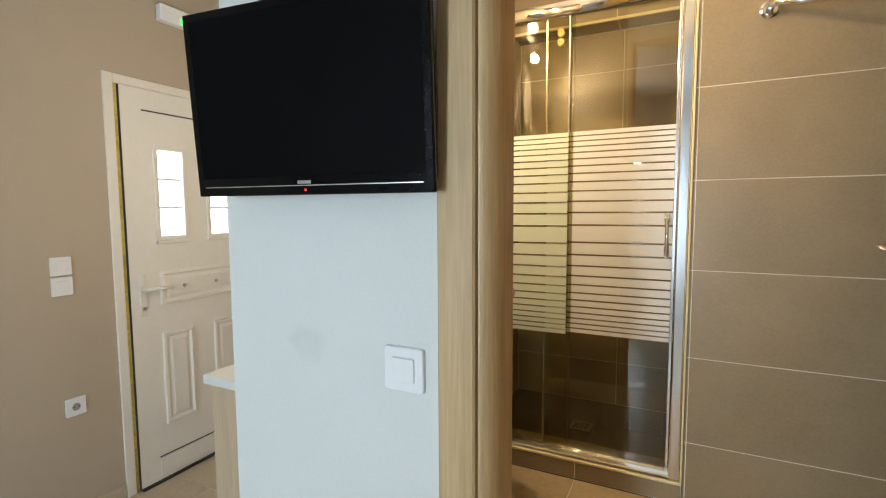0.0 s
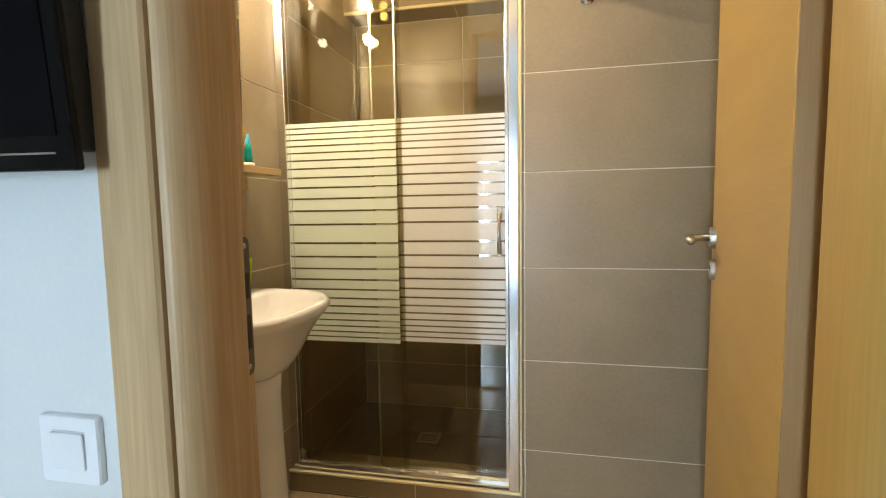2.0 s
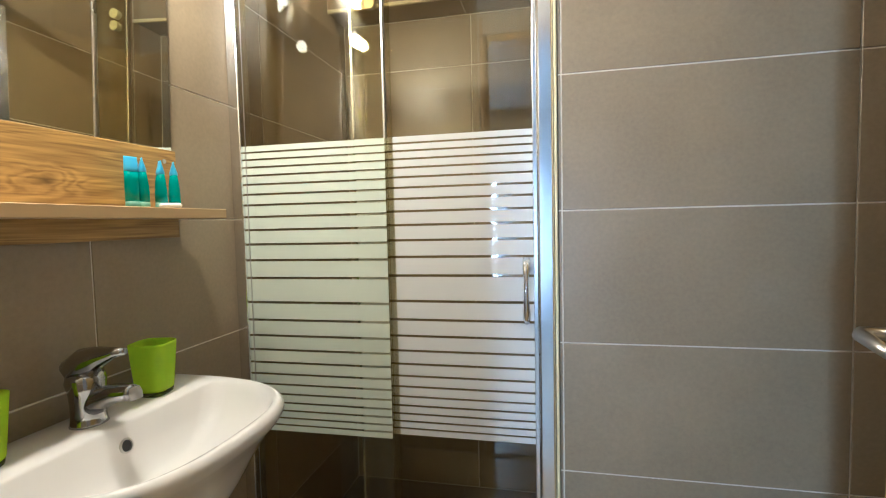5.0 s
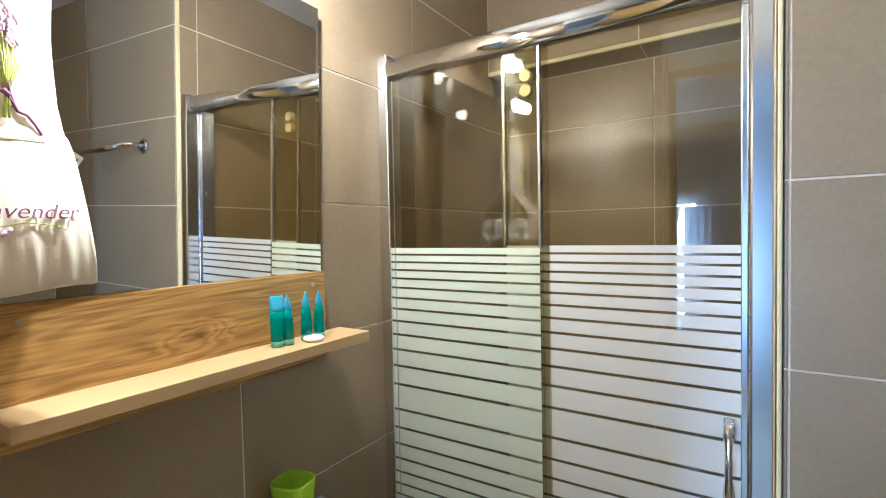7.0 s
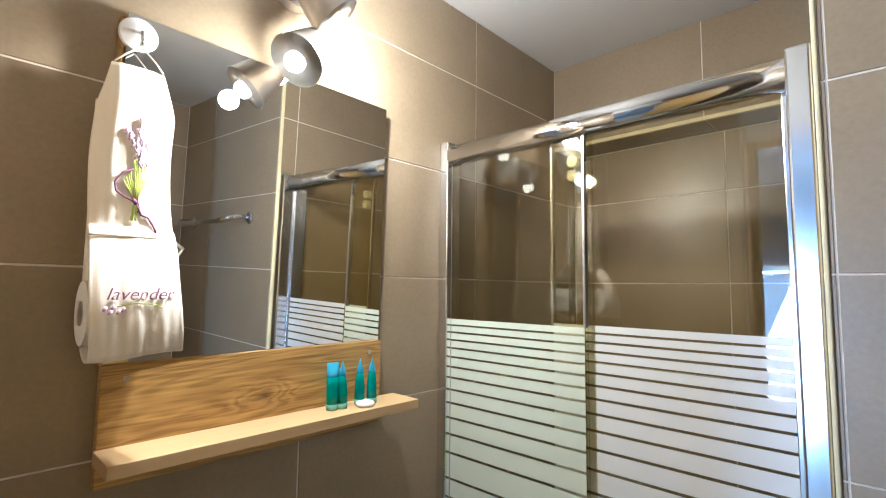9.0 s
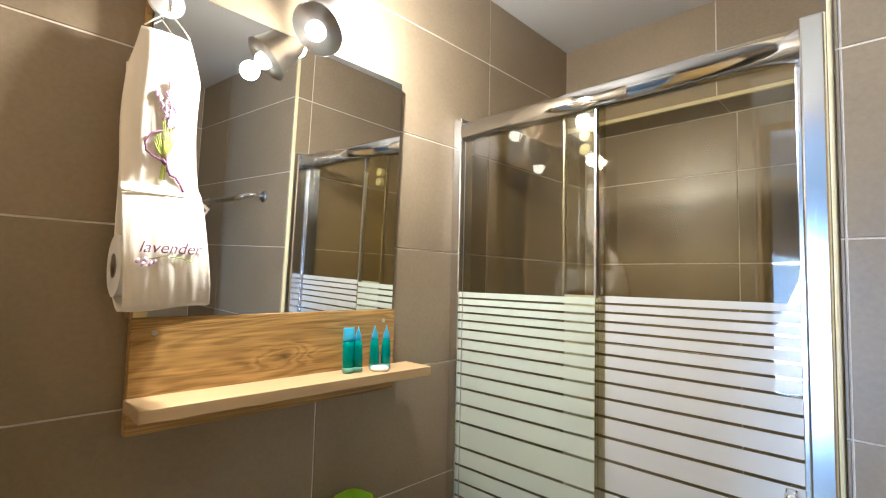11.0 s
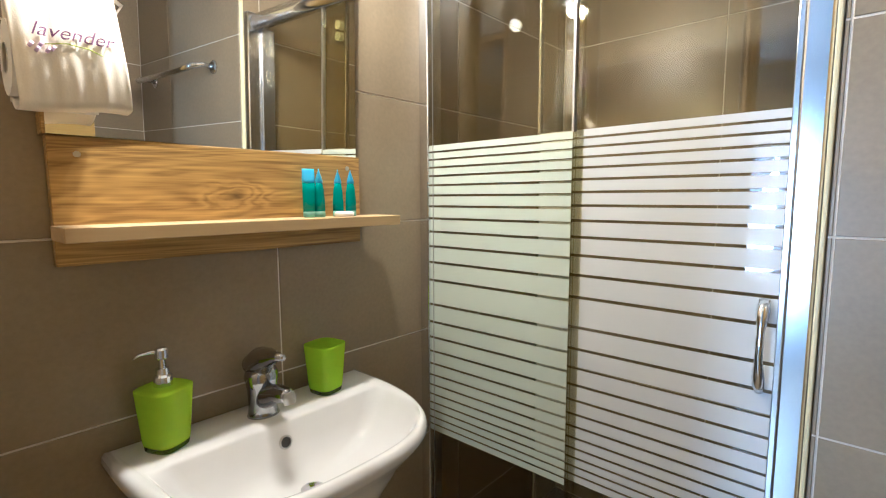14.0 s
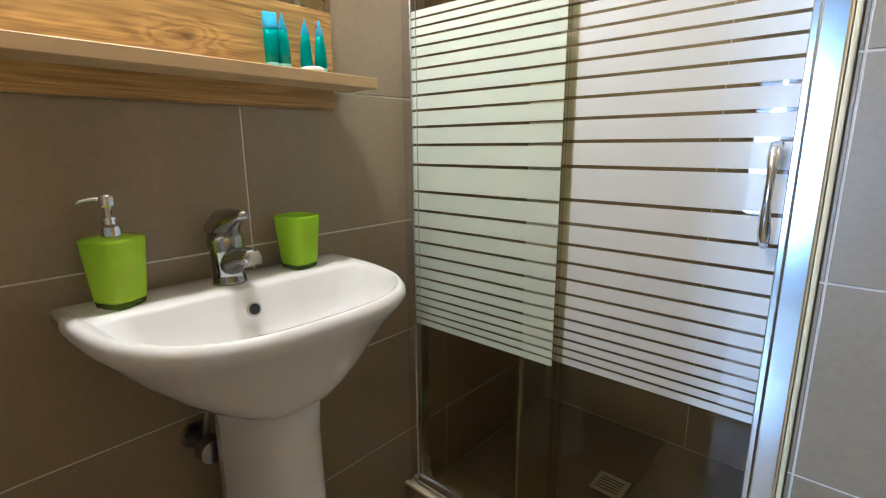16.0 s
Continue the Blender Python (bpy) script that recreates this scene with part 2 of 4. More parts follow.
M_DOOR = wood("birch_door", (0.33, 0.212, 0.055), (0.435, 0.292, 0.082), "y", ring=2.2, rough=0.4, contrast=0.55)
M_CASING = wood("oak_casing", (0.36, 0.235, 0.108), (0.62, 0.435, 0.238), "z", ring=6.0, rough=0.45, contrast=0.5, pores=0.6, fine_scale=190.0)
M_PALEWOOD = wood("pale_oak_panel", (0.42, 0.31, 0.20), (0.60, 0.47, 0.33), "z", ring=4.0, contrast=0.7)
M_CHROME = surface("chrome", (0.78, 0.79, 0.81), 0.09, metal=1.0, vary=0.03, grain=30, bump=0.0, rvary=0.04)
M_STEEL = surface("brushed_steel", (0.55, 0.54, 0.52), 0.3, metal=1.0, vary=0.06, grain=80, bump=0.02)
M_DARKCHROME = surface("dark_chrome", (0.40, 0.40, 0.41), 0.10, metal=1.0, vary=0.04, grain=30, bump=0.0, rvary=0.04)
M_NICKEL = surface("satin_nickel", (0.66, 0.63, 0.59), 0.36, metal=1.0, vary=0.05, grain=70, bump=0.01)
M_ALU = surface("polished_aluminium", (0.80, 0.81, 0.83), 0.17, metal=1.0, vary=0.04, grain=60, stretch=(1, 1, 0.05), bump=0.01, rvary=0.05)
M_CERAMIC = surface("white_ceramic", (0.76, 0.745, 0.73), 0.09, vary=0.015, grain=20, bump=0.0, coat=0.5, rvary=0.03)
M_MIRROR = surface("mirror_silver", (0.88, 0.89, 0.88), 0.0, metal=1.0, vary=0.0, bump=0.0, rvary=0.0)
M_GREEN = see_through("lime_green_acrylic", (0.58, 0.82, 0.003), 0.52, 0.14, 0.25)
M_GREEN_BASE = see_through("clear_green_acrylic", (0.20, 0.32, 0.004), 0.5, 0.06, clear=0.35)
M_TEAL = see_through("teal_gel", (0.018, 0.37, 0.34), 0.40, 0.12)
M_CAP = see_through("blue_plastic", (0.14, 0.60, 0.92), 0.3, 0.3)
M_FILM = see_through("white_film", (0.90, 0.91, 0.91), 0.28, 0.6, 0.15, coat=0.13, clear=0.10)
M_FILM_GREEN = see_through("greenish_film", (0.84, 0.90, 0.80), 0.28, 0.6, 0.15, coat=0.13, clear=0.18)
M_PALE_GEL = see_through("pale_gel", (0.30, 0.62, 0.50), 0.5, 0.12)
M_GLASS = clear_glass("clear_glass", (0.905, 0.885, 0.765))
M_CLOTH = surface("cream_cotton", (0.82, 0.76, 0.65), 0.9, vary=0.04, grain=420, blotch=10, bump=0.12)
M_PAPER = surface("tissue_paper", (0.82, 0.80, 0.77), 0.95, vary=0.03, grain=250)
M_SEAL = surface("yellowed_foam", (0.58, 0.47, 0.12), 0.8, vary=0.35, grain=60, blotch=14)
M_PURPLE = surface("purple_thread", (0.16, 0.05, 0.14), 0.7, grain=200)
M_LILAC = surface("lilac_thread", (0.80, 0.60, 0.85), 0.8, grain=200)
M_LEAF = surface("green_thread", (0.46, 0.55, 0.09), 0.8, grain=200)
M_BLACK = surface("black_gloss_plastic", (0.004, 0.004, 0.0045), 0.15, vary=0.2, grain=40, bump=0.0, spec=0.15)
M_SCREEN = surface("dark_screen", (0.003, 0.003, 0.0035), 0.5, vary=0.1, grain=20, bump=0.0, spec=0.03)
M_RUBBER = surface("dark_rubber", (0.025, 0.025, 0.025), 0.6, vary=0.2)
M_PLASTIC = surface("white_switch_plastic", (0.80, 0.81, 0.83), 0.3, vary=0.02, grain=30, bump=0.0)
M_PVC = surface("white_door_pvc", (0.78, 0.75, 0.70), 0.35, vary=0.03, grain=50, bump=0.02)
M_BULB = glowing("lit_bulb", (1.0, 0.88, 0.70), 12.0)
M_PANE = glowing("daylit_frosted_pane", (0.94, 0.97, 1.0), 3.2)
M_GREENLED = glowing("green_exit_lamp", (0.05, 0.9, 0.25), 2.0)
M_REDLED = glowing("red_standby_lamp", (1.0, 0.03, 0.03), 2.0)
M_CURTAIN = see_through("sheer_curtain", (0.46, 0.49, 0.56), 0.24, 0.9)


# ---- mesh tools ----
def link(name, bm, material, parent=None, label="", m=None, smooth=False):
    me = bpy.data.meshes.new(name)
    bmesh.ops.recalc_face_normals(bm, faces=bm.faces)
    bm.to_mesh(me)
    bm.free()
    if material:
        me.materials.append(material)
    if smooth:
        for p in me.polygons:
            p.use_smooth = True
    ob = new(name, me)
    if m is not None:
        ob.matrix_basis = m
    if parent is not None:
        ob.parent = parent
    if label:
        ob["label"] = label
    return ob


def part(name, bm, material, parent, label="", m=None, smooth=False):
    return link(name, bm, material, parent, label, m, smooth)


def thing(name, at, label, category, group="", kind="", turn=0):
    ob = new(name)
    ob.matrix_basis = pose(*at, 0, 0, turn)
    return tagged(ob, label, category, group, kind)


def box(x0, x1, y0, y1, z0, z1, bevel=0.0, seg=2):
    bm = bmesh.new()
    bmesh.ops.create_cube(bm, size=1)
    bmesh.ops.transform(bm, matrix=Matrix.Translation(((x0 + x1) / 2, (y0 + y1) / 2, (z0 + z1) / 2)) @ Matrix.Diagonal((x1 - x0, y1 - y0, z1 - z0, 1)), verts=bm.verts)
    if bevel:
        bmesh.ops.bevel(bm, geom=bm.edges[:], offset=bevel, segments=seg, affect="EDGES", profile=0.5)
    return bm


def loft(rings, closed=True, cap=True):
    """A skin over rings of points, all with the same count."""
    bm = bmesh.new()
    rows = [[bm.verts.new(p) for p in r] for r in rings]
    n = len(rows[0])
    for a, b in zip(rows, rows[1:]):
        for i in range(n if closed else n - 1):
            bm.faces.new((a[i], a[(i + 1) % n], b[(i + 1) % n], b[i]))
    if cap and closed:
        bm.faces.new(rows[0][::-1])
        bm.faces.new(rows[-1])
    return bm


def lathe(profile, seg=28):
    """Turned about z: profile of (radius, z)."""
    return loft([[(r * math.cos(2 * math.pi * k / seg), r * math.sin(2 * math.pi * k / seg), z) for k in range(seg)] for r, z in profile])


def tube(points, radius, seg=12):
    """A round bar along points; radius is one number or one for each point."""
    pts = [Vector(p) for p in points]
    rad = radius if isinstance(radius, (list, tuple)) else [radius] * len(pts)
    rings, up = [], None
    for i, p in enumerate(pts):
        d = (pts[min(i + 1, len(pts) - 1)] - pts[max(i - 1, 0)]).normalized()
        if up is None:
            up = Vector((0, 0, 1)) if abs(d.z) < 0.9 else Vector((1, 0, 0))
        side = d.cross(up).normalized()
        up = side.cross(d).normalized()
        rings.append([p + rad[i] * (math.cos(2 * math.pi * k / seg) * side + math.sin(2 * math.pi * k / seg) * up) for k in range(seg)])
    return loft(rings)


def extrude_profile(profile, z0, z1):
    return loft([[(x, y, z0) for x, y in profile], [(x, y, z1) for x, y in profile]])


def soft_square(w, d, z, n=40, power=4.0, cx=0.0, cy=0.0):
    out = []
    for k in range(n):
        a = 2 * math.pi * k / n
        c, s = math.cos(a), math.sin(a)
        out.append((cx + w * math.copysign(abs(c) ** (2 / power), c), cy + d * math.copysign(abs(s) ** (2 / power), s), z))
    return out


TILE_MESHES = {}


def tile_mesh(w, h, material):
    key = (round(w, 3), round(h, 3), material.name)
    if key not in TILE_MESHES:
        t, c = 0.002, 0.0008
        v = [(x, y, z) for z, i in ((0, 0), (t - c, 0), (t, c)) for x, y in ((i, i), (w - i, i), (w - i, h - i), (i, h - i))]
        f = [(k, (k + 1) % 4, 4 + (k + 1) % 4, 4 + k) for k in range(4)] + [(4 + k, 4 + (k + 1) % 4, 8 + (k + 1) % 4, 8 + k) for k in range(4)] + [(8, 9, 10, 11)]
        me = bpy.data.meshes.new("tile")
        me.from_pydata(v, [], f)
        me.materials.append(material)
        TILE_MESHES[key] = me
    return TILE_MESHES[key]


def lay_tiles(parent, origin, u, v, us, vs, material, gap=0.0036):
    """Tiles between the joints us (along u) and vs (along v) on the plane through origin; they stand 2 mm proud of it."""
    u, v = Vector(u), Vector(v)
    n = u.cross(v)
    for a, b in zip(us, us[1:]):
        for c, d in zip(vs, vs[1:]):
            ob = new("tile", tile_mesh(b - a - gap, d - c - gap, material))
            o = Vector(origin) + u * (a + gap / 2) + v * (c + gap / 2)
            ob.matrix_basis = Matrix(((u.x, v.x, n.x, o.x), (u.y, v.y, n.y, o.y), (u.z, v.z, n.z, o.z), (0, 0, 0, 1)))
            ob.parent = parent


def cuts(lo, hi, start, step):
    """Joints between lo and hi on the grid start + k * step."""
    k = math.floor((lo - start) / step) + 1
    out = [lo]
    while start + k * step < hi - 0.004:
        if start + k * step > lo + 0.004:
            out.append(start + k * step)
        k += 1
    return out + [hi]


def structure(name, bm, material, label, category="wall"):
    return tagged(link(name, bm, material), label, category, kind="structure")


# ---- plan ----
BF, BC = 0.347, 2.706            # bathroom floor and ceiling
WX, RX = -0.502, 1.32            # tile faces of basin wall and far wall
TY, DY = 2.145, 1.11             # tile faces of the towel-rail wall and the door wall's inside
SX = 0.387                       # shower's inner side face
SY, SYU, SOF = 2.99, 2.826, 2.375  # shower back, bulkhead face, bulkhead underside
JL, JR, JT = 0.067, 0.736, 2.375   # doorway
HC = 2.86                        # hall ceiling
LX, LY = -2.10, 0.99             # hall wall with the entrance door, wall with the screen
ROW0, PITCH = 1.536, 0.316
E = 0.002

wall_west = structure("wall_west", box(-0.60, WX - E, 1.10, 3.20, 0, HC), M_GROUT, "bathroom wall of taupe tiles behind the basin")
structure("wall_west_outer_skin", box(-0.606, -0.602, 1.105, 3.20, 0, HC), M_WHITE, "white painted back of the bathroom wall")
wall_towel = structure("wall_north", box(SX + E, 1.50, TY + E, 3.20, 0, HC), M_GROUT, "taupe tiled wall beside the shower")
wall_back = structure("wall_shower_back", box(WX - E, SX + E, SY + E, 3.20, 0, HC), M_GROUT, "taupe tiled back wall of the shower")
wall_bulk = structure("wall_bulkhead", box(WX - E + 0.001, SX + E - 0.001, SYU + E, SY + E - 0.001, SOF + E, BC - 0.001), M_GROUT, "tiled bulkhead above the shower recess")
wall_east = structure("wall_east", box(RX + E, 1.50, 1.10, TY + E - 0.001, 0, HC), M_GROUT, "taupe tiled wall behind the open door")
wall_door_l = structure("wall_partition_left", box(-0.545, JL - 0.02, LY, DY - E, 0, HC), M_SCUFF, "white painted wall that carries the television")
wall_door_r = structure("wall_partition_right", box(JR + 0.02, 2.40, LY, DY - E, 0, HC), M_WHITE, "white painted wall beside the bathroom door")
wall_door_t = structure("wall_partition_top", box(JL - 0.02, JR + 0.02, LY, DY - E, JT + 0.03, HC), M_WHITE, "white painted wall over the bathroom door")
structure("ceiling_bathroom", box(WX - E, RX + E, DY - E, SY + E, BC, BC + 0.05), M_CEIL, "off-white painted bathroom ceiling", "ceiling")
structure("ceiling_hall", box(-2.35, 2.55, -2.75, 3.35, HC + 0.002, HC + 0.10), M_CEIL, "white painted ceiling of the room", "ceiling")
floor_bath = structure("floor_bathroom", box(WX - E, RX + E, LY + 0.001, TY, 0.002, BF - E), M_GROUT, "raised beige tiled bathroom floor", "floor")
floor_tray = structure("floor_shower", box(WX - E, SX + E, TY + 0.001, SY + E, 0.002, BF + 0.002), M_TRAY, "dark tiled shower floor", "floor")
floor_hall = structure("floor_hall", box(-2.35, 2.55, -2.75, 3.35, -0.10, -E), M_GROUT, "beige tiled floor of the room", "floor")
structure("door_step", box(JL - 0.02, JR + 0.02, 0.93, LY - 0.001, 0, 0.17, 0.004), M_FLOOR, "beige tiled step up to the bathroom", "step")
structure("wall_hall_end", box(-2.20, -0.61, 3.20, 3.34, 0, HC), M_BEIGE, "beige painted end wall of the hall")
structure("wall_room_east", box(2.40, 2.54, -2.60, 1.10, 0, HC), M_BEIGE, "beige painted side wall of the room")

# hall wall with the entrance doorway
DOOR_Y0, DOOR_Y1, DOOR_T = 1.656, 2.514, 2.05
structure("wall_hall_a", box(LX - 0.20, LX, -2.60, DOOR_Y0 - 0.05, 0, HC), M_BEIGE, "beige painted wall with switches")
structure("wall_hall_b", box(LX - 0.20, LX, DOOR_Y1 + 0.05, 3.20, 0, HC), M_BEIGE, "beige painted wall past the entrance door")
structure("wall_hall_c", box(LX - 0.20, LX, DOOR_Y0 - 0.05, DOOR_Y1 + 0.05, DOOR_T + 0.05, HC), M_BEIGE, "beige painted wall over the entrance door")
structure("baseboard", box(LX, LX + 0.010, -2.60, DOOR_Y0 - 0.07, 0, 0.075, 0.002), M_FLOOR, "beige tile skirting along the hall wall", "baseboard")

# room's window wall
WX0, WX1, WZ0, WZ1 = -0.81, -0.09, 0.68, 2.09
for nm, b in (("wall_room_south_a", (-2.20, WX0, 0, HC)), ("wall_room_south_b", (WX1, 2.40, 0, HC)), ("wall_room_south_c", (WX0, WX1, 0, WZ0)), ("wall_room_south_d", (WX0, WX1, WZ1, HC))):
    structure(nm, box(b[0], b[1], -2.70, -2.50, b[2], b[3]), M_WHITE, "white painted wall round the room's window")
win = tagged(new("window_1"), "white framed window with a sheer curtain", "window", kind="structure")
for nm, b in (("window_frame", (WX0, WX0 + 0.05, WZ0, WZ1)), ("window_frame", (WX1 - 0.05, WX1, WZ0, WZ1)), ("window_frame", (WX0 + 0.05, WX1 - 0.05, WZ0, WZ0 + 0.05)), ("window_frame", (WX0 + 0.05, WX1 - 0.05, WZ1 - 0.05, WZ1)), ("window_frame", (-0.475, -0.425, WZ0 + 0.05, WZ1 - 0.05))):
    part(nm, box(b[0], b[1], -2.66, -2.60, b[2], b[3], 0.004), M_PVC, win)
part("window_sill", box(WX0 - 0.03, WX1 + 0.03, -2.50, -2.44, WZ0 - 0.03, WZ0, 0.004), M_PVC, win)

# ---- joinery: bathroom door frame ----
def casing(side, x_in, back, nose):
    """Flat board, groove and a lining whose nose rounds into the opening; side is +1 when the opening lies towards +x."""
    pr = [(-0.085, 0.0), (-0.085, -0.010), (-0.080, -0.016), (-0.018, -0.016), (-0.0142, -0.012), (-0.0128, -0.001), (-0.0115, -0.006)]
    for k in range(13):
        a = math.pi / 2 * k / 12
        pr.append((-0.010 + nose * math.sin(a), 0.045 - 0.055 * math.cos(a)))
    n = nose - 0.010
    pr += [(n, 0.082), (n - 0.001, 0.0855), (n - 0.004, 0.087), (0.0, 0.0872)]
    pr += [(0.0, back), (-0.012, back), (-0.012, 0.0)]
    return [(x_in + side * x, LY + y) for x, y in pr]


frame_b = tagged(new("door_frame"), "limed oak door frame with rounded lining", "door frame", kind="structure")
part("jamb", extrude_profile(casing(1, JL, 0.124, 0.030), BF - 0.18, JT + 0.105), M_CASING, frame_b)
part("jamb", extrude_profile(casing(-1, JR, 0.104, 0.030)[::-1], BF - 0.18, JT + 0.105), M_JAMB, frame_b)
part("head", box(JL + 0.0215, JR - 0.0215, LY - 0.012, LY + 0.10, JT, JT + 0.104, 0.004), M_CASING, frame_b)
part("threshold", box(JL + 0.0215, JR - 0.0215, LY - 0.005, DY - 0.002, BF - 0.006, BF + 0.008, 0.003), M_FLOOR, frame_b)
SY0, SZ0, SZ1 = 1.1020, 1.204, 1.390   # strike plate's middle line and ends


def stadium(half, z0, z1, x0, x1):
    """A round-ended plate in the y-z plane."""
    pts = []
    for k in range(9):
        a = math.pi * k / 8
        pts.append((SY0 + half * math.cos(a), z1 - half + half * math.sin(a)))
    for k in range(9):
        a = math.pi + math.pi * k / 8
        pts.append((SY0 + half * math.cos(a), z0 + half + half * math.sin(a)))
    return loft([[(x, y, z) for y, z in pts] for x in (x0, x1)])


strike = part("strike_plate", stadium(0.0105, SZ0, SZ1, JL - 0.001, JL + 0.0022), M_STRIKE, frame_b, "dark steel strike plate with two latch holes")
for z0, z1 in ((1.308, 1.342), (1.240, 1.286)):
    part("latch_hole", box(JL + 0.002, JL + 0.0027, SY0 - 0.0062, SY0 + 0.0062, z0, z1), M_RUBBER, strike, "dark latch hole")
for z in (SZ0 + 0.012, SZ1 - 0.012):
    part("screw", tube([(JL + 0.002, SY0, z), (JL + 0.0034, SY0, z)], [0.0042, 0.0030], 12), M_STEEL, strike)

# door leaf, swung into the bathroom past a right angle
leaf_len = 0.70
leaf = tagged(new("door_1"), "open birch veneer bathroom door with steel lever", "door", kind="structure")
leaf.matrix_basis = pose(0.710, 1.120, BF + 0.012, 0, 0, -12.0)
part("panel", box(0.0, 0.04, 0.004, leaf_len, 0, 2.01, 0.0015, 1), M_DOOR, leaf)
part("edge_band", box(0.0006, 0.034, 0.0, 0.0038, 0.001, 2.009), M_EDGE, leaf, "brown edge band")
part("edge_bead", box(0.0345, 0.0394, -0.001, 0.0038, 0.001, 2.009, 0.001, 1), M_DOOR, leaf, "pale edge bead")
RZ = 1.345 - BF - 0.012


def lever(side):
    s = -1 if side < 0 else 1
    x = 0.0 if side < 0 else 0.04
    y = leaf_len - 0.052
    bm = tube([(x, y, RZ), (x + s * 0.012, y, RZ)], [0.026, 0.024], 24)
    rose = part("rose", bm, M_STEEL, leaf, "round steel rose", smooth=False)
    bm = tube([(x + s * 0.010, y, RZ), (x + s * 0.035, y, RZ), (x + s * 0.050, y - 0.004, RZ), (x + s * 0.056, y - 0.020, RZ), (x + s * 0.057, y - 0.06, RZ), (x + s * 0.057, y - 0.115, RZ - 0.002)], [0.009, 0.009, 0.0095, 0.0095, 0.009, 0.0075], 14)
    part("lever_handle", bm, M_STEEL, leaf, "steel lever handle", smooth=True)
    bm = tube([(x, y, RZ - 0.075), (x + s * 0.009, y, RZ - 0.075)], [0.025, 0.023], 24)
    part("key_rose", bm, M_STEEL, leaf, "round steel key rose")
    bm = tube([(x + s * 0.006, y, RZ - 0.070), (x + s * 0.0105, y, RZ - 0.070)], 0.0045, 10)
    part("keyhole", bm, M_RUBBER, leaf)


lever(-1)
lever(1)
for hz in (0.25, 1.0, 1.75):
    part("hinge", tube([(0.045, 0.0, hz), (0.045, 0.0, hz + 0.09)], 0.007, 12), M_STEEL, leaf, "steel hinge")

# ---- trims ----
def strip(name, b, bevel=0.002):
    return structure(name, box(*b, bevel), M_CREAM, "cream plastic tile edge strip", "trim")


strip("trim_shower_edge", (0.3795, SX - 0.0005, TY - 0.003, TY + 0.011, BF + 0.08, BC - 0.002))
strip("trim_bulkhead", (WX + 0.001, SX - 0.001, SYU - 0.003, SYU + 0.010, SOF - 0.004, SOF + 0.009))
strip("trim_curb", (WX + 0.001, SX - 0.001, TY - 0.002, TY + 0.012, BF + 0.071, BF + 0.080))
curb = structure("shower_curb", box(WX + 0.001, SX - 0.002, TY + E, 2.255, BF, BF + 0.072), M_GROUT, "tiled shower kerb", "kerb")

# ---- shower door ----
CT = BF + 0.0815
TOPZ = 2.24
screen = thing("shower_door", (0, 2.19, CT), "chrome framed sliding glass shower door with striped white film", "shower door")


def sp(name, b, mat, label="", bevel=0.003, parent=None, seg=2):
    bm = box(b[0], b[1], b[2] - 2.19, b[3] - 2.19, b[4] - CT, b[5] - CT, bevel, seg)
    return part(name, bm, mat, parent or screen, label)


sp("left_post", (WX + 0.001, -0.468, 2.168, 2.222, CT, TOPZ + 0.012), M_ALU, "polished aluminium wall post")
sp("right_post", (0.340, 0.378, 2.150, 2.232, CT, TOPZ + 0.004), M_ALU, "polished aluminium wall post", 0.005, seg=3)
sp("right_post_channel", (0.327, 0.339, 2.200, 2.250, CT + 0.02, TOPZ - 0.05), M_ALU, "", 0.002)
rail = []
for k in range(20):
    a = 2 * math.pi * k / 20
    rail.append((0.026 * math.cos(a), 0.030 * math.copysign(abs(math.sin(a)) ** 0.8, math.sin(a))))
bm = loft([[(x, 2.188 - 2.19 + a, 2.211 - CT + b) for a, b in rail] for x in (-0.467, 0.3395)])
part("top_rail", bm, M_CHROME, screen, "round chrome top rail", smooth=True)
rail_b = [(-0.040, 0.0), (-0.040, 0.010), (-0.034, 0.020), (-0.020, 0.026), (0.0, 0.028), (0.045, 0.028), (0.045, 0.0)]
bm = loft([[(x, 2.205 - 2.19 + a, b) for a, b in rail_b] for x in (-0.467, 0.3395)])
part("bottom_rail", bm, M_CHROME, screen, "chrome bottom rail")
# stripe heights, symmetric about the widest one
gaps = [0.050, 0.0445, 0.0405, 0.0365, 0.033, 0.0295, 0.0275, 0.025, 0.0225, 0.0212, 0.020, 0.0175]
FT, FB = 1.738, 0.932
mid, k0 = (FT + FB) / 2, (FT - FB) / 2 / (0.0345 + sum(gaps))
edges = [0.0345 * k0]
for g in gaps:
    edges.append(edges[-1] + g * k0)


def panel(name, x0, x1, y, label, film, up=0.0):
    p = sp(name, (x0, x1, y - 0.003, y + 0.003, CT + 0.026, 2.185), M_GLASS, label, 0.0)
    bands = [(-edges[0], edges[0])] + [(edges[i], edges[i + 1]) for i in range(12)] + [(-edges[i + 1], -edges[i]) for i in range(12)]
    for a, b in bands:
        c = 0.0036 - 0.0011 * abs(a + b) / 0.8
        bm = box(x0 + 0.001, x1 - 0.001, y - 0.0042 - 2.19, y - 0.0032 - 2.19, mid + up + a + c * (abs(a) < 0.4) - CT, mid + up + b - c * (abs(b) < 0.4) - CT)
        part("film_stripe", bm, film, p)
    return p


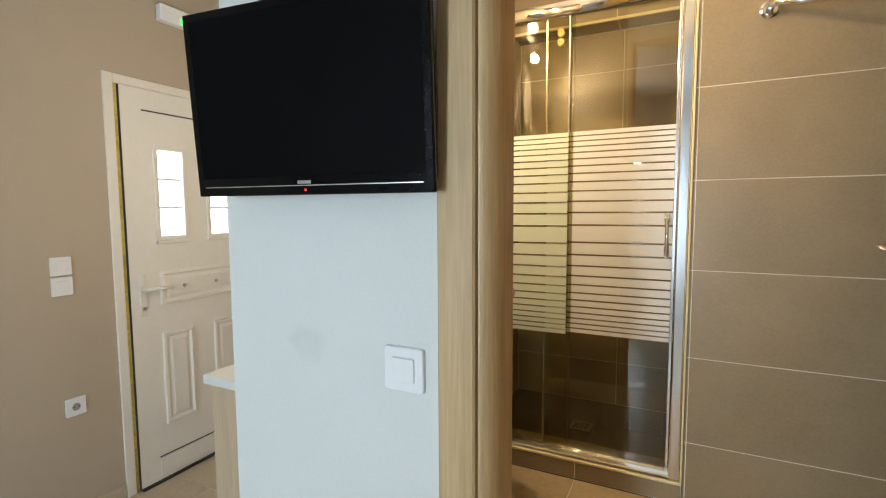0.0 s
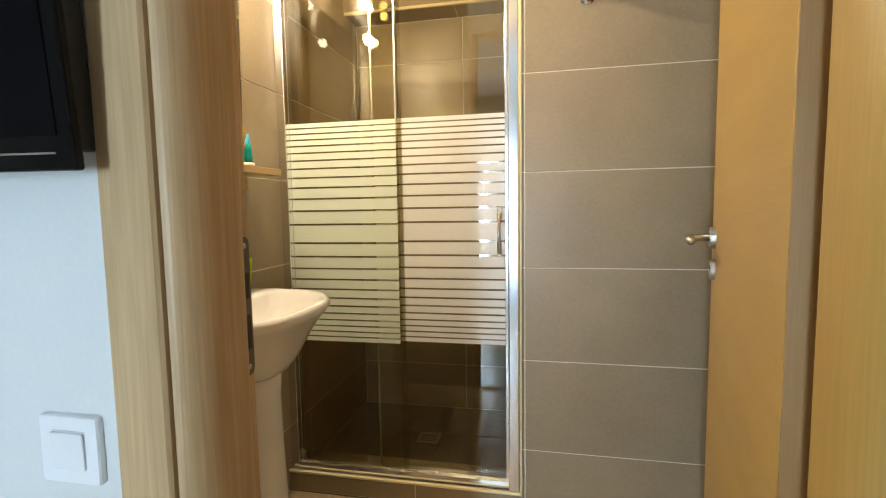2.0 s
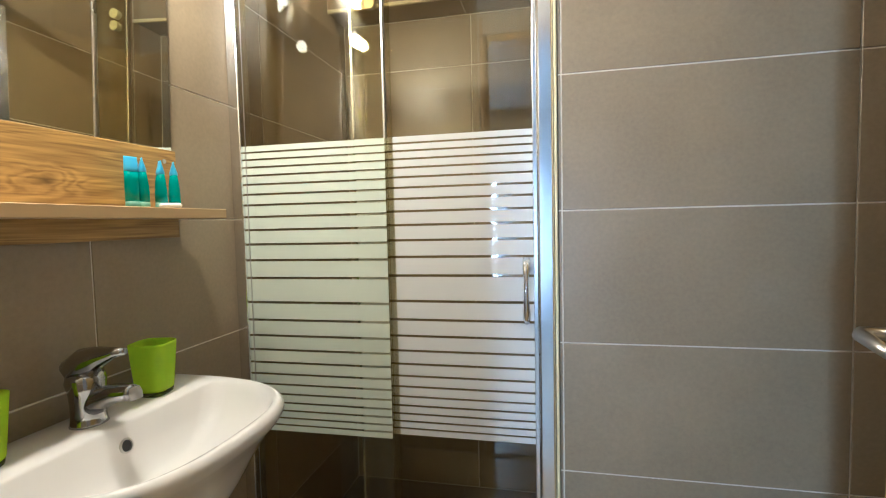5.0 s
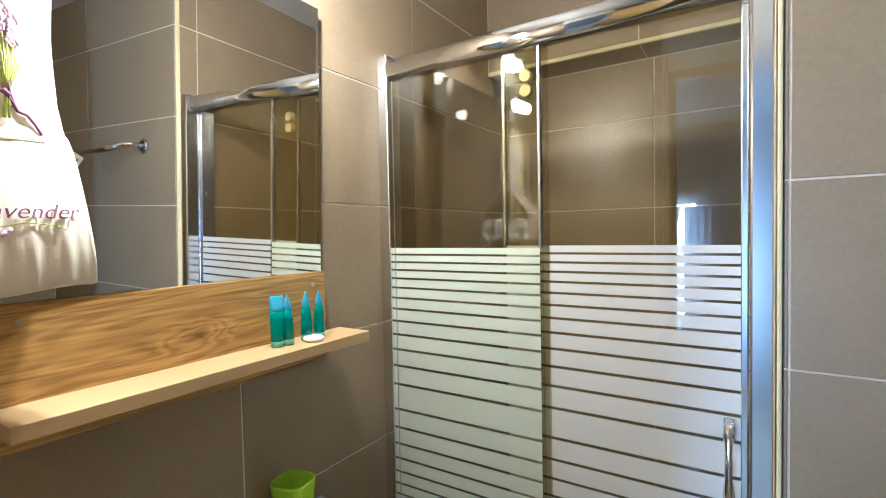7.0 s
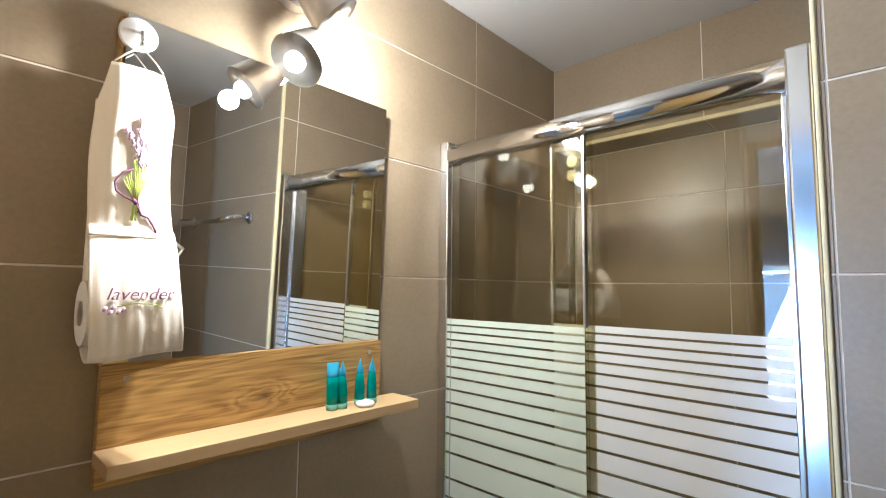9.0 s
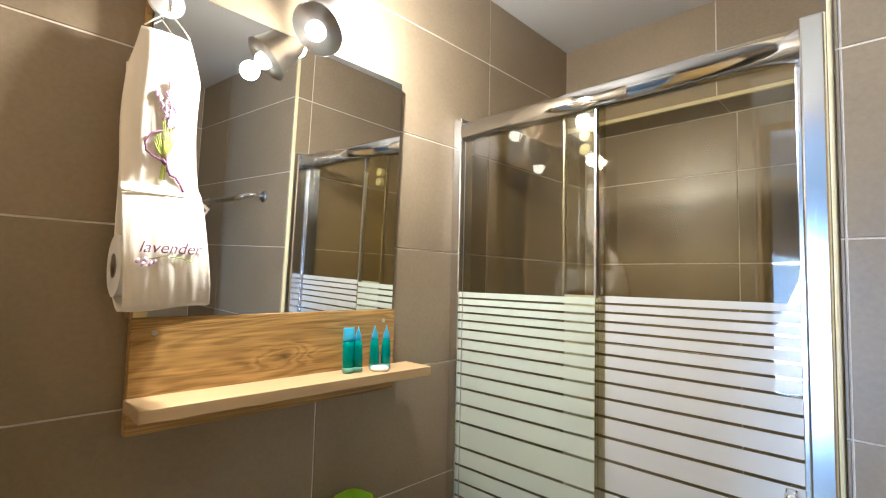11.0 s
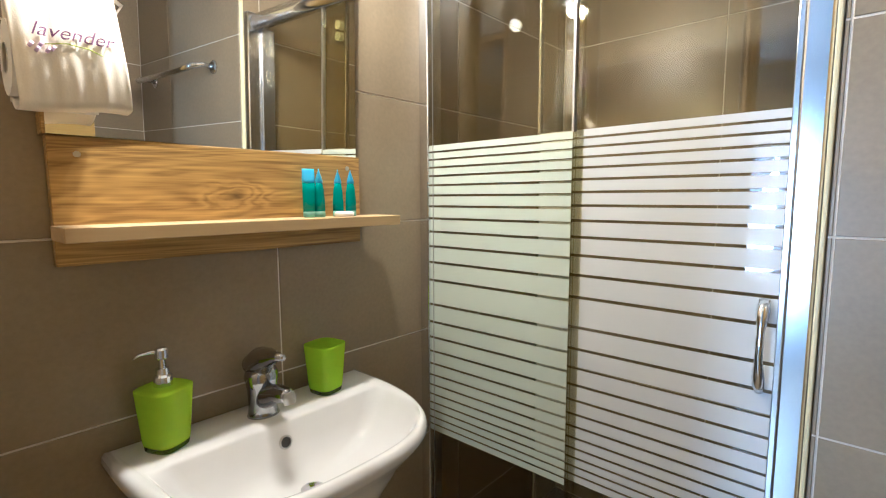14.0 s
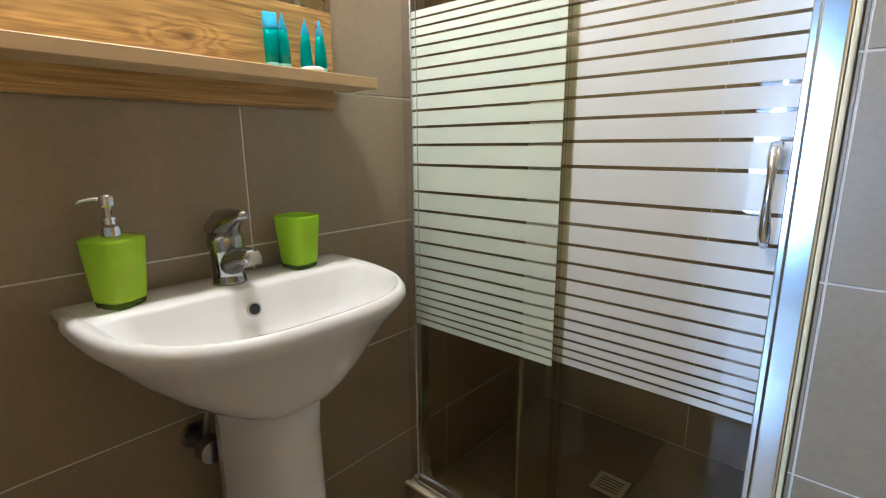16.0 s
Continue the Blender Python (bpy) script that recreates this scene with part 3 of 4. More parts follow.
left_turn = 0.45                 # fixed pane stands a little askew
PY = 2.206                       # sliding pane
left_pane = panel("fixed_pane", -0.492, -0.052, 2.186, "fixed glass pane with white film stripes", M_FILM_GREEN)
left_pane.matrix_basis = pose(0, 0, 0, 0, 0, left_turn)
right_pane = panel("sliding_pane", -0.147, 0.332, PY, "sliding glass pane with white film stripes", M_FILM, 0.005)
sp("pane_edge_profile", (-0.0555, -0.0485, 2.180, 2.1945, FT, 2.185), M_STEEL, "", 0.002, left_pane)
sp("channel_lip", (-0.4595, -0.4578, 2.1795, 2.1814, CT + 0.026, 2.18), M_STEEL, "", 0.0, left_pane)
sp("pane_edge_profile", (-0.052, -0.0475, 2.181, 2.191, CT + 0.026, FT), M_GLASS, "", 0.0005, left_pane)
sp("pane_edge_profile", (-0.150, -0.142, PY - 0.007, PY + 0.007, CT + 0.026, 2.185), M_ALU, "", 0.002, right_pane)
sp("seal", (-0.0515, -0.036, 2.1915, 2.2005, CT + 0.026, 2.185), M_GLASS, "clear plastic seal", 0.001, right_pane).visible_shadow = False
for z in (2.10, 2.135):
    part("roller", tube([(-0.095, 0.0195, z - CT), (-0.095, 0.036, z - CT)], 0.014, 16), M_PLASTIC, right_pane, "white roller wheel")
HX, HZ0, HZ1 = 0.309, 1.256, 1.418
hp = []
for k in range(13):
    f = k / 12
    hp.append((HX, PY - 2.19 - 0.012 - 0.028 * math.sin(math.pi * f) ** 0.7, HZ0 + (HZ1 - HZ0) * f - CT))
bm = tube(hp, [0.0068, 0.0094, 0.0098, 0.0088, 0.0074, 0.0066, 0.0064, 0.0066, 0.0060, 0.0074, 0.0100, 0.0106, 0.0092], 16)
handle = part("pull_handle", bm, M_CHROME, right_pane, "waisted chrome pull handle", smooth=True)
for z in (HZ0 + 0.012, HZ1 - 0.012):
    part("handle_stud", tube([(HX, PY - 2.208, z - CT), (HX, PY - 2.1935, z - CT)], 0.007, 12), M_CHROME, handle)

# ---- mirror unit ----
MY0, MY1, MZ0, MZ1 = 1.362, 1.942, 1.694, 2.285
unit = thing("mirror_shelf", (WX, (MY0 + MY1) / 2, 1.494), "oak-effect mirror unit with a narrow shelf", "mirror")
UC = (MY0 + MY1) / 2
part("board", box(0.001, 0.022, MY0 - UC, MY1 - UC, 0, MZ0 - 1.494 - 0.001, 0.0012, 1), M_OAK, unit, "golden oak board with a dark knot")
part("shelf_board", box(0.0225, 0.117, 1.358 - UC, 1.985 - UC, 0.042, 0.0635, 0.001, 1), M_SHELF, unit, "pale beige laminate shelf")
bm = box(-0.002, 0.002, MY0 - UC, MY1 - UC, -(MZ1 - MZ0) / 2, (MZ1 - MZ0) / 2, 0.0)
glass = part("mirror_glass", bm, M_MIRROR, unit, "silvered mirror glass", pose(0.024, 0, (MZ0 + MZ1) / 2 - 1.494, 0, 1.3, 1.7))
part("mirror_backing", box(0.001, 0.010, MY0 - UC + 0.004, MY1 - UC - 0.004, MZ0 - 1.494, MZ1 - 1.494 - 0.004), M_OAK, unit)
for yy in (MY0 + 0.036, MY1 - 0.036):
    part("screw_cap", tube([(0.0215, yy - UC, 0.172), (0.0235, yy - UC, 0.172)], 0.005, 12), M_STEEL, unit, "small steel screw head")
part("side_panel", box(0.001, 0.034, MY0 - UC - 0.006, MY0 - UC - 0.001, MZ0 - 1.494 - 0.001, MZ1 - 1.494, 0.0008, 1), M_OAK, unit)

# ---- wall lamp over the mirror ----
lampx = thing("wall_spotlight", (WX, 1.68, 2.50), "satin nickel twin-spot lamp lit over the mirror", "lamp")


def rel(p):
    return Vector(p) - Vector((WX, 1.68, 2.50))


part("base_plate", tube([(0.001, 0, 0), (0.022, 0, 0)], [0.055, 0.050], 28), M_NICKEL, lampx, "round nickel wall plate")
for b, d in ((BULB_A, AXIS_A), (BULB_B, AXIS_B)):
    top = b - d * 0.125
    part("arm", tube([(0.015, 0.0, 0.0), tuple(rel(top) * 0.6 + Vector((0.03, 0, 0.02))), tuple(rel(top))], 0.008, 12), M_NICKEL, lampx, "nickel arm", smooth=True)
    prof = [(-0.128, 0.016), (-0.124, 0.025), (-0.108, 0.034), (-0.080, 0.041), (-0.050, 0.047), (-0.024, 0.053), (-0.022, 0.0545), (-0.021, 0.053), (-0.024, 0.049), (-0.036, 0.045), (-0.038, 0.026)]
    part("shade", tube([tuple(rel(b + d * s)) for s, r in prof], [r for s, r in prof], 32), M_NICKEL, lampx, "satin nickel flared shade", smooth=True)
    prof = [(-0.0375, 0.017), (-0.026, 0.020), (-0.012, 0.020), (-0.003, 0.015), (0.001, 0.006)]
    part("bulb", tube([tuple(rel(b + d * s)) for s, r in prof], [r for s, r in prof], 20), M_BULB, lampx, "lit warm white bulb", smooth=True)

# ---- basin ----
BYC = 1.667


def dee(w, dp, xb, z, n=44, power=3.2):
    """A D outline: straight back at xb, bowed front."""
    out = []
    for k in range(n):
        a = math.pi * k / (n - 1)
        c, s = -math.cos(a), math.sin(a)
        u = math.copysign(abs(c) ** (2 / power), c)
        v = abs(s) ** (2 / power)
        out.append((xb - WX + dp * v * (1 - 0.06 * u * u), w * u, z))
    for k in range(1, 12):
        out.append((xb - WX, w - 2 * w * k / 12, z))
    return out


basin = thing("pedestal_basin", (WX, BYC, BF), "white ceramic washbasin on a pedestal", "washbasin")
levels = [(0.084, 0.168, -0.408, 0.985), (0.112, 0.194, -0.413, 0.999), (0.142, 0.222, -0.430, 1.018), (0.178, 0.262, -0.455, 1.046), (0.216, 0.304, -0.480, 1.083), (0.248, 0.345, -0.496, 1.122), (0.264, 0.366, WX + 0.002, 1.142), (0.268, 0.375, WX + 0.002, 1.156), (0.2665, 0.3735, WX + 0.002, 1.166), (0.262, 0.367, WX + 0.003, 1.1725), (0.254, 0.357, WX + 0.010, 1.1745)]
inner = [(0.238, 0.233, -0.381, 1.1725), (0.231, 0.225, -0.378, 1.166), (0.222, 0.215, -0.374, 1.152), (0.206, 0.198, -0.369, 1.125), (0.180, 0.175, -0.361, 1.098), (0.140, 0.140, -0.348, 1.080), (0.070, 0.080, -0.325, 1.071), (0.015, 0.022, -0.297, 1.069)]
rings = [dee(w, d, xb, z - BF) for w, d, xb, z in levels + inner]
bowl = part("bowl", loft(rings), M_CERAMIC, basin, smooth=True)
part("drain", lathe([(0.021, 0), (0.021, 0.004), (0.016, 0.006), (0.004, 0.0045)], 24), M_CHROME, basin, "chrome drain", pose(-0.286 - WX, 0, 1.0702 - BF))
part("overflow_ring", lathe([(0.0135, 0), (0.0135, 0.003), (0.0105, 0.004), (0.0102, 0.001), (0.0002, 0.001)], 24), M_STEEL, basin, "dark overflow hole with a metal ring", pose(-0.3715 - WX, -0.003, 1.133 - BF, 0, 78, 0))
part("overflow_hole", lathe([(0.010, 0.0015), (0.0002, 0.0017)], 20), M_RUBBER, basin, "", pose(-0.3715 - WX, -0.003, 1.133 - BF, 0, 78, 0))
ped = []
for z, w, d in ((0.0, 0.100, 0.195), (0.02, 0.100, 0.195), (0.12, 0.088, 0.178), (0.45, 0.080, 0.166), (0.58, 0.079, 0.164), (0.648, 0.083, 0.167)):
    ped.append(dee(w, d, -0.405, z, power=2.6))
part("pedestal", loft(ped), M_CERAMIC, basin, "white ceramic pedestal", smooth=True)

# mixer tap
tap = thing("mixer_tap", (-0.437, 1.656, 1.1735), "chrome single-lever mixer tap on the basin", "tap")
tap.scale = (1.0, 1.1, 1.0)
part("body", tube([(0, 0, 0), (0, 0, 0.004), (0.000, 0, 0.02), (0.000, 0, 0.055), (-0.002, 0, 0.078), (-0.003, 0, 0.092)], [0.0285, 0.0268, 0.0250, 0.0265, 0.0300, 0.0265], 24), M_DARKCHROME, tap, smooth=True)
part("spout", tube([(0.000, 0, 0.026), (0.030, 0, 0.046), (0.062, 0, 0.058), (0.092, 0, 0.061), (0.100, 0, 0.061)], [0.020, 0.0205, 0.017, 0.0145, 0.012], 18), M_DARKCHROME, tap, "chrome spout", smooth=True)
part("aerator", tube([(0.096, 0, 0.069), (0.099, 0, 0.060), (0.102, 0, 0.049)], [0.0100, 0.0115, 0.0100], 18), M_STEEL, tap, "ribbed aerator")
part("lever", tube([(-0.024, 0, 0.078), (-0.016, 0, 0.096), (0.004, 0, 0.110), (0.032, 0, 0.121), (0.062, 0, 0.129), (0.084, 0, 0.132)], [0.014, 0.0275, 0.0265, 0.018, 0.0095, 0.0055], 18), M_DARKCHROME, tap, "chrome lever", smooth=True)
part("lever_knob", tube([(-0.030, 0, 0.094), (-0.044, 0, 0.098)], 0.0035, 10), M_DARKCHROME, tap)

# angle valve and hose under the basin
valve = thing("angle_valve", (WX, 1.585, 0.865), "dark chrome angle valve on the tiles under the basin", "valve")
part("rosette", tube([(0.001, 0, 0), (0.008, 0, 0)], [0.028, 0.024], 20), M_DARKCHROME, valve)
part("body", tube([(0.006, 0, 0), (0.055, 0, 0)], [0.011, 0.012], 14), M_RUBBER, valve)
part("knob", tube([(0.050, 0, 0), (0.062, 0, 0), (0.085, 0, 0)], [0.016, 0.026, 0.023], 16), M_DARKCHROME, valve)
part("hose", tube([(0.040, 0.005, 0.01), (0.042, 0.012, 0.06), (0.05, 0.04, 0.13), (0.06, 0.06, 0.17)], 0.006, 10), M_STEEL, valve, "braided hose", smooth=True)


# ---- things on the basin ----
def tumbler(name, at, label, turn, hollow):
    ob = thing(name, at, label, "soap dispenser" if not hollow else "tumbler", turn=turn)
    part("thick_base", loft([soft_square(w * 0.9, w * 0.9, z, 44, 3.4) for w, z in ((0.0290, 0.0), (0.0322, 0.002), (0.0335, 0.0098))]), M_GREEN_BASE, ob, "clear dark green base", smooth=True)
    out = [(0.0325, 0.010), (0.0340, 0.0115), (0.0348, 0.016), (0.037, 0.040), (0.040, 0.075), (0.0425, 0.104)]
    if hollow:
        prof = out + [(0.0425, 0.108), (0.0405, 0.1085), (0.039, 0.103), (0.036, 0.05), (0.0335, 0.020), (0.010, 0.018)]
    else:
        prof = out + [(0.0425, 0.107), (0.036, 0.1095), (0.014, 0.1105)]
    part("cup" if hollow else "bottle", loft([soft_square(w * 0.9, w * 0.9, z, 44, 3.4) for w, z in prof]), M_GREEN, ob, smooth=True)
    return ob


tumbler("toothbrush_tumbler", (-0.438, 1.803, 1.1735), "lime green square tumbler standing empty on the basin", 12, True)
disp = tumbler("soap_dispenser", (-0.440, 1.483, 1.1735), "lime green soap dispenser with chrome pump on the basin", 25, False)
part("collar", lathe([(0.015, 0.110), (0.015, 0.126), (0.011, 0.130), (0.010, 0.140)], 20), M_CHROME, disp, "chrome pump collar")
part("pump_stem", lathe([(0.0055, 0.138), (0.0055, 0.160)], 14), M_CHROME, disp)
part("pump_head", lathe([(0.009, 0.156), (0.0105, 0.158), (0.0105, 0.172), (0.008, 0.175)], 18), M_CHROME, disp)
part("nozzle", tube([(0.0, 0.0, 0.167), (-0.011, -0.011, 0.1690), (-0.023, -0.023, 0.1665), (-0.029, -0.029, 0.1605)], [0.0042, 0.0034, 0.0026, 0.0022], 12), M_CHROME, disp, "chrome nozzle", smooth=True)

SHELF_Z = 1.494 + 0.0637
tube_b = thing("shampoo_tube", (-0.440, 1.777, SHELF_Z), "small teal gel tube with blue crimped end on the shelf", "toiletry", "guest toiletries", turn=-14)
sec = [(0.0100, 0.0100, 0.0), (0.0110, 0.0110, 0.003), (0.0112, 0.0110, 0.0135)]
part("clear_base", loft([soft_square(a * 1.08, b * 1.08, z * 0.9, 24, 2.2) for b, a, z in sec]), M_PALE_GEL, tube_b, "pale see-through base", smooth=True)
sec = [(0.0112, 0.0110, 0.0136), (0.0115, 0.0108, 0.035), (0.0120, 0.0094, 0.060), (0.0122, 0.0068, 0.080)]
part("tube_body", loft([soft_square(a * 1.08, b * 1.08, z * 0.9, 24, 2.2) for b, a, z in sec]), M_TEAL, tube_b, smooth=True)
sec = [(0.0090, 0.0050, 0.0765), (0.0118, 0.0076, 0.080), (0.0124, 0.0072, 0.086), (0.0124, 0.0042, 0.098), (0.0122, 0.0012, 0.108), (0.0120, 0.0008, 0.112)]
part("crimped_end", loft([soft_square(a * 1.08, b * 1.08, z * 0.9, 24, 2.2) for b, a, z in sec]), M_CAP, tube_b, "blue crimped end", smooth=True)
for (x, y, r) in ((-0.438, 1.801, 52), (-0.441, 1.851, 56), (-0.434, 1.880, 49)):
    copy_thing(tube_b, pose(x, y, SHELF_Z, 0, 0, r))
soap = thing("wrapped_soap", (-0.418, 1.850, SHELF_Z), "small round white wrapped guest soap", "soap")
part("wrapper", lathe([(0.017, 0), (0.021, 0.003), (0.0215, 0.007), (0.017, 0.0105), (0.006, 0.0112)], 24), M_PAPER, soap, smooth=True)

# ---- hanging tissue-roll holder ----
hold = thing("tissue_roll_holder", (-0.457, 1.380, 1.70), "cream embroidered cloth holder with spare tissue roll", "roll holder")
part("suction_cup", tube([(-0.008, 0.0, 0.552), (-0.004, 0.0, 0.552), (0.004, 0.0, 0.552)], [0.031, 0.029, 0.009], 24), M_PLASTIC, hold, "clear suction cup")
part("hook", tube([(0.002, 0, 0.552), (0.014, 0, 0.550), (0.017, 0, 0.536), (0.012, 0, 0.524)], 0.003, 10), M_CHROME, hold, smooth=True)
for s in (-1, 1):
    part("cord", tube([(0.014, 0.0, 0.524), (0.016, s * 0.022, 0.503), (0.013, s * 0.036, 0.488)], 0.0013, 8), M_CLOTH, hold, "white cord", smooth=True)


def front_x(f, y):
    """Outline of the cloth's front, f from 0 at the top to 1 at the bottom."""
    z = 0.488 - f * 0.47
    bulge = 0.0
    if z < 0.215:
        q = (0.215 - z) / 0.195
        bulge = 0.071 * math.sin(min(1, q) * math.pi * 0.62) ** 0.8
    return 0.014 + 0.014 * f + 0.010 * min(1.0, f / 0.12) + bulge + 0.0009 * math.sin(y * 170 + f * 3) * (0.3 + f) + 0.0006 * math.sin(y * 380 + 2 * f + 9 * y * f), z


rows = []
NF, NY = 60, 40
for i in range(NF + 1):
    f = i / NF
    half = 0.039 + 0.018 * min(1, f / 0.16) + 0.004 * f
    row = []
    for j in range(NY + 1):
        v = -1 + 2 * j / NY
        x, z = front_x(f, v * half)
        z += 0.004 * math.sin(v * 2.1) * f
        fold = max(0.0, min(1.0, (0.60 - f) / 0.10)) * abs(v) ** 5
        x -= (x - 0.006) * 0.9 * fold
        row.append((x - 0.006 * v * v * (1 - fold), v * half + 0.002 * math.sin(f * 14), z))
    rows.append(row)
for i in range(1, 9):
    a = i / 8
    rows.append([(x * (1 - a) + 0.030 * a, y, z - 0.012 * math.sin(a * math.pi) + 0.02 * a) for x, y, z in rows[NF]])
cloth = part("cloth", loft(rows, closed=False, cap=False), M_CLOTH, hold, "cream cotton cloth", smooth=True)
so = cloth.modifiers.new("thick", "SOLIDIFY")
so.thickness = 0.0015
part("back_cloth", box(0.003, 0.006, -0.056, 0.056, 0.03, 0.42, 0.001), M_CLOTH, hold)
bx, bz = front_x(0.615, 0)
part("hem", tube([(front_x(0.615, v * 0.0595)[0] + 0.0015 - 0.006 * v * v, v * 0.0595, bz) for v in [-1 + k / 6 for k in range(13)]], 0.0022, 8), M_CLOTH, hold, "stitched hem", smooth=True)
roll = part("tissue_roll", tube([(0.042, -0.061, 0.080), (0.042, 0.061, 0.080)], 0.048, 32), M_PAPER, hold, "white tissue roll")
part("roll_core", tube([(0.042, -0.0622, 0.080), (0.042, 0.0622, 0.080)], 0.019, 20), M_STEEL, roll, "grey cardboard core")
bm = loft([[(0.020, 0.060, 0.20), (0.026, 0.064, 0.20)], [(0.024, 0.076, 0.185), (0.030, 0.080, 0.187)], [(0.022, 0.060, 0.16), (0.028, 0.064, 0.16)]], closed=False, cap=False)
part("paper_end", bm, M_PAPER, hold, "loose tissue corner")


def on_cloth(y, z):
    f = (0.488 - z) / 0.47
    x, _ = front_x(f, y)
    return x - 0.006 * (y / 0.065) ** 2 + 0.0026


def stitch(name, pts, r, mat, label=""):
    part(name, tube([(on_cloth(y, z), y, z) for y, z in pts], r, 6), mat, hold, label, smooth=True)


rng = random.Random(5)
for y0, z0, y1, z1, count in ((0.004, 0.335, 0.004, 0.392, 13), (0.000, 0.350, -0.016, 0.374, 7), (0.010, 0.322, 0.014, 0.352, 8), (0.003, 0.318, 0.001, 0.345, 7)):
    for k in range(count):
        q = k / (count - 1)
        y = y0 + (y1 - y0) * q + rng.uniform(-0.005, 0.005) * (1.1 - 0.7 * q)
        z = z0 + (z1 - z0) * q
        w = rng.uniform(-0.003, 0.003)
        stitch("lavender_floret", [(y - w, z - 0.004), (y, z), (y + w, z + 0.005)], 0.0021, M_LILAC, "lilac embroidered floret")
for y0, z0, y1 in ((0.004, 0.334, 0.001), (0.010, 0.322, 0.003), (-0.001, 0.345, 0.000), (0.013, 0.318, 0.004), (-0.003, 0.325, -0.001)):
    stitch("lavender_stalk", [(y0, z0), ((y0 + y1) / 2 + 0.001, (z0 + 0.256) / 2), (y1, 0.256), (y1 * 1.5 - 0.003, 0.226)], 0.0008, M_LEAF, "green embroidered stalk")
for k in range(12):
    y = -0.017 + 0.0032 * k
    stitch("lavender_leaf", [(0.000 + 0.1 * y, 0.262), (y * 0.6, 0.278 + 0.002 * (k % 3)), (y, 0.292 + 0.005 * ((k * 5) % 4))], [0.0011, 0.0014, 0.0005], M_LEAF, "green embroidered leaf")
stitch("ribbon", [(-0.004, 0.310), (-0.018, 0.303), (-0.028, 0.286), (-0.026, 0.272), (-0.014, 0.263), (0.000, 0.257)], 0.0015, M_PURPLE, "dark purple ribbon bow")
stitch("ribbon", [(0.000, 0.257), (0.007, 0.245), (0.011, 0.236), (0.020, 0.233), (0.028, 0.222), (0.031, 0.209)], 0.0018, M_PURPLE, "dark purple ribbon tail")
stitch("ribbon", [(0.001, 0.256), (-0.003, 0.268), (0.003, 0.272), (0.004, 0.258), (0.008, 0.244), (0.004, 0.240)], 0.0014, M_PURPLE, "dark purple ribbon loop")
stitch("ribbon_knot", [(-0.003, 0.260), (0.000, 0.257), (0.003, 0.253)], 0.0036, M_PURPLE, "dark purple ribbon knot")
txt = bpy.data.curves.new("word", "FONT")
txt.body, txt.size, txt.extrude, txt.shear, txt.align_x = "lavender", 0.0255, 0.0006, 0.35, "CENTER"
txt.offset = -0.0002
tob = new("word", txt)
bpy.context.view_layer.update()
me = bpy.data.meshes.new_from_object(tob.evaluated_get(bpy.context.evaluated_depsgraph_get()))
bpy.data.objects.remove(tob)
for v in me.vertices:
    y, z = v.co.x, 0.101 + v.co.y
    v.co = (on_cloth(y, z) + 0.0016 + v.co.z, y, z)
me.materials.append(M_PURPLE)
word = new("embroidered_word", me)
word.parent = hold
word["label"] = "purple embroidered word lavender"
stitch("underline", [(-0.030, 0.091), (-0.008, 0.096), (0.016, 0.094), (0.030, 0.088)], 0.0007, M_LEAF)
for y, z in ((-0.044, 0.088), (-0.038, 0.083), (-0.034, 0.090), (-0.027, 0.084), (-0.022, 0.087)):
    stitch("small_floret", [(y - 0.002, z - 0.003), (y + 0.002, z + 0.003)], 0.0022, M_LILAC)

# ---- towel rail ----
tr = thing("towel_rail", (0.587, TY, 2.072), "chrome wall towel rail with curved neck", "towel rail")
part("flange", tube([(0, -0.001, 0), (0, -0.006, 0), (0, -0.010, 0)], [0.027, 0.027, 0.021], 24), M_CHROME, tr)
part("flange", tube([(0.56, -0.001, 0), (0.56, -0.006, 0), (0.56, -0.010, 0)], [0.027, 0.027, 0.021], 24), M_CHROME, tr)
part("bar", tube([(0, -0.008, 0), (0.002, -0.045, 0.002), (0.018, -0.078, -0.006), (0.050, -0.092, -0.016), (0.10, -0.095, -0.020), (0.46, -0.095, -0.020), (0.51, -0.092, -0.016), (0.542, -0.078, -0.006), (0.558, -0.045, 0.002), (0.56, -0.008, 0)], [0.010, 0.010, 0.0115, 0.012, 0.0115, 0.0115, 0.012, 0.0115, 0.010, 0.010], 14), M_CHROME, tr, "chrome bar", smooth=True)

# shower drain
dr = thing("floor_drain", (-0.06, 2.62, BF + 0.0105), "square steel drain in the shower floor", "drain")
part("grate", box(-0.05, 0.05, -0.05, 0.05, 0, 0.003, 0.001), M_STEEL, dr)
for k in range(5):
    part("slot", box(-0.036, 0.036, -0.032 + 0.014 * k, -0.027 + 0.014 * k, 0.003, 0.0035), M_RUBBER, dr)

# ---- television on the white wall ----
tv = thing("television", (-0.253, 0.939, 1.471), "black flat television on a wall bracket", "television")
tv.matrix_basis = pose(-0.2525, 0.939, 1.4675, 4.0, 0, 5.6)
TW, TH = 0.503, 0.339
part("back_shell", box(-TW / 2 + 0.01, TW / 2 - 0.01, -0.012, 0.022, 0.02, TH - 0.02, 0.006), M_RUBBER, tv)
part("bezel", box(-TW / 2, TW / 2, -0.024, -0.0122, 0, TH, 0.003), M_BLACK, tv, "glossy black bezel")
part("screen", box(-TW / 2 + 0.016, TW / 2 - 0.016, -0.0252, -0.0242, 0.034, TH - 0.016), M_SCREEN, tv, "dark switched-off screen")
part("chin_line", box(-TW / 2 + 0.02, TW / 2 - 0.02, -0.0255, -0.0242, 0.0165, 0.0182), M_STEEL, tv)
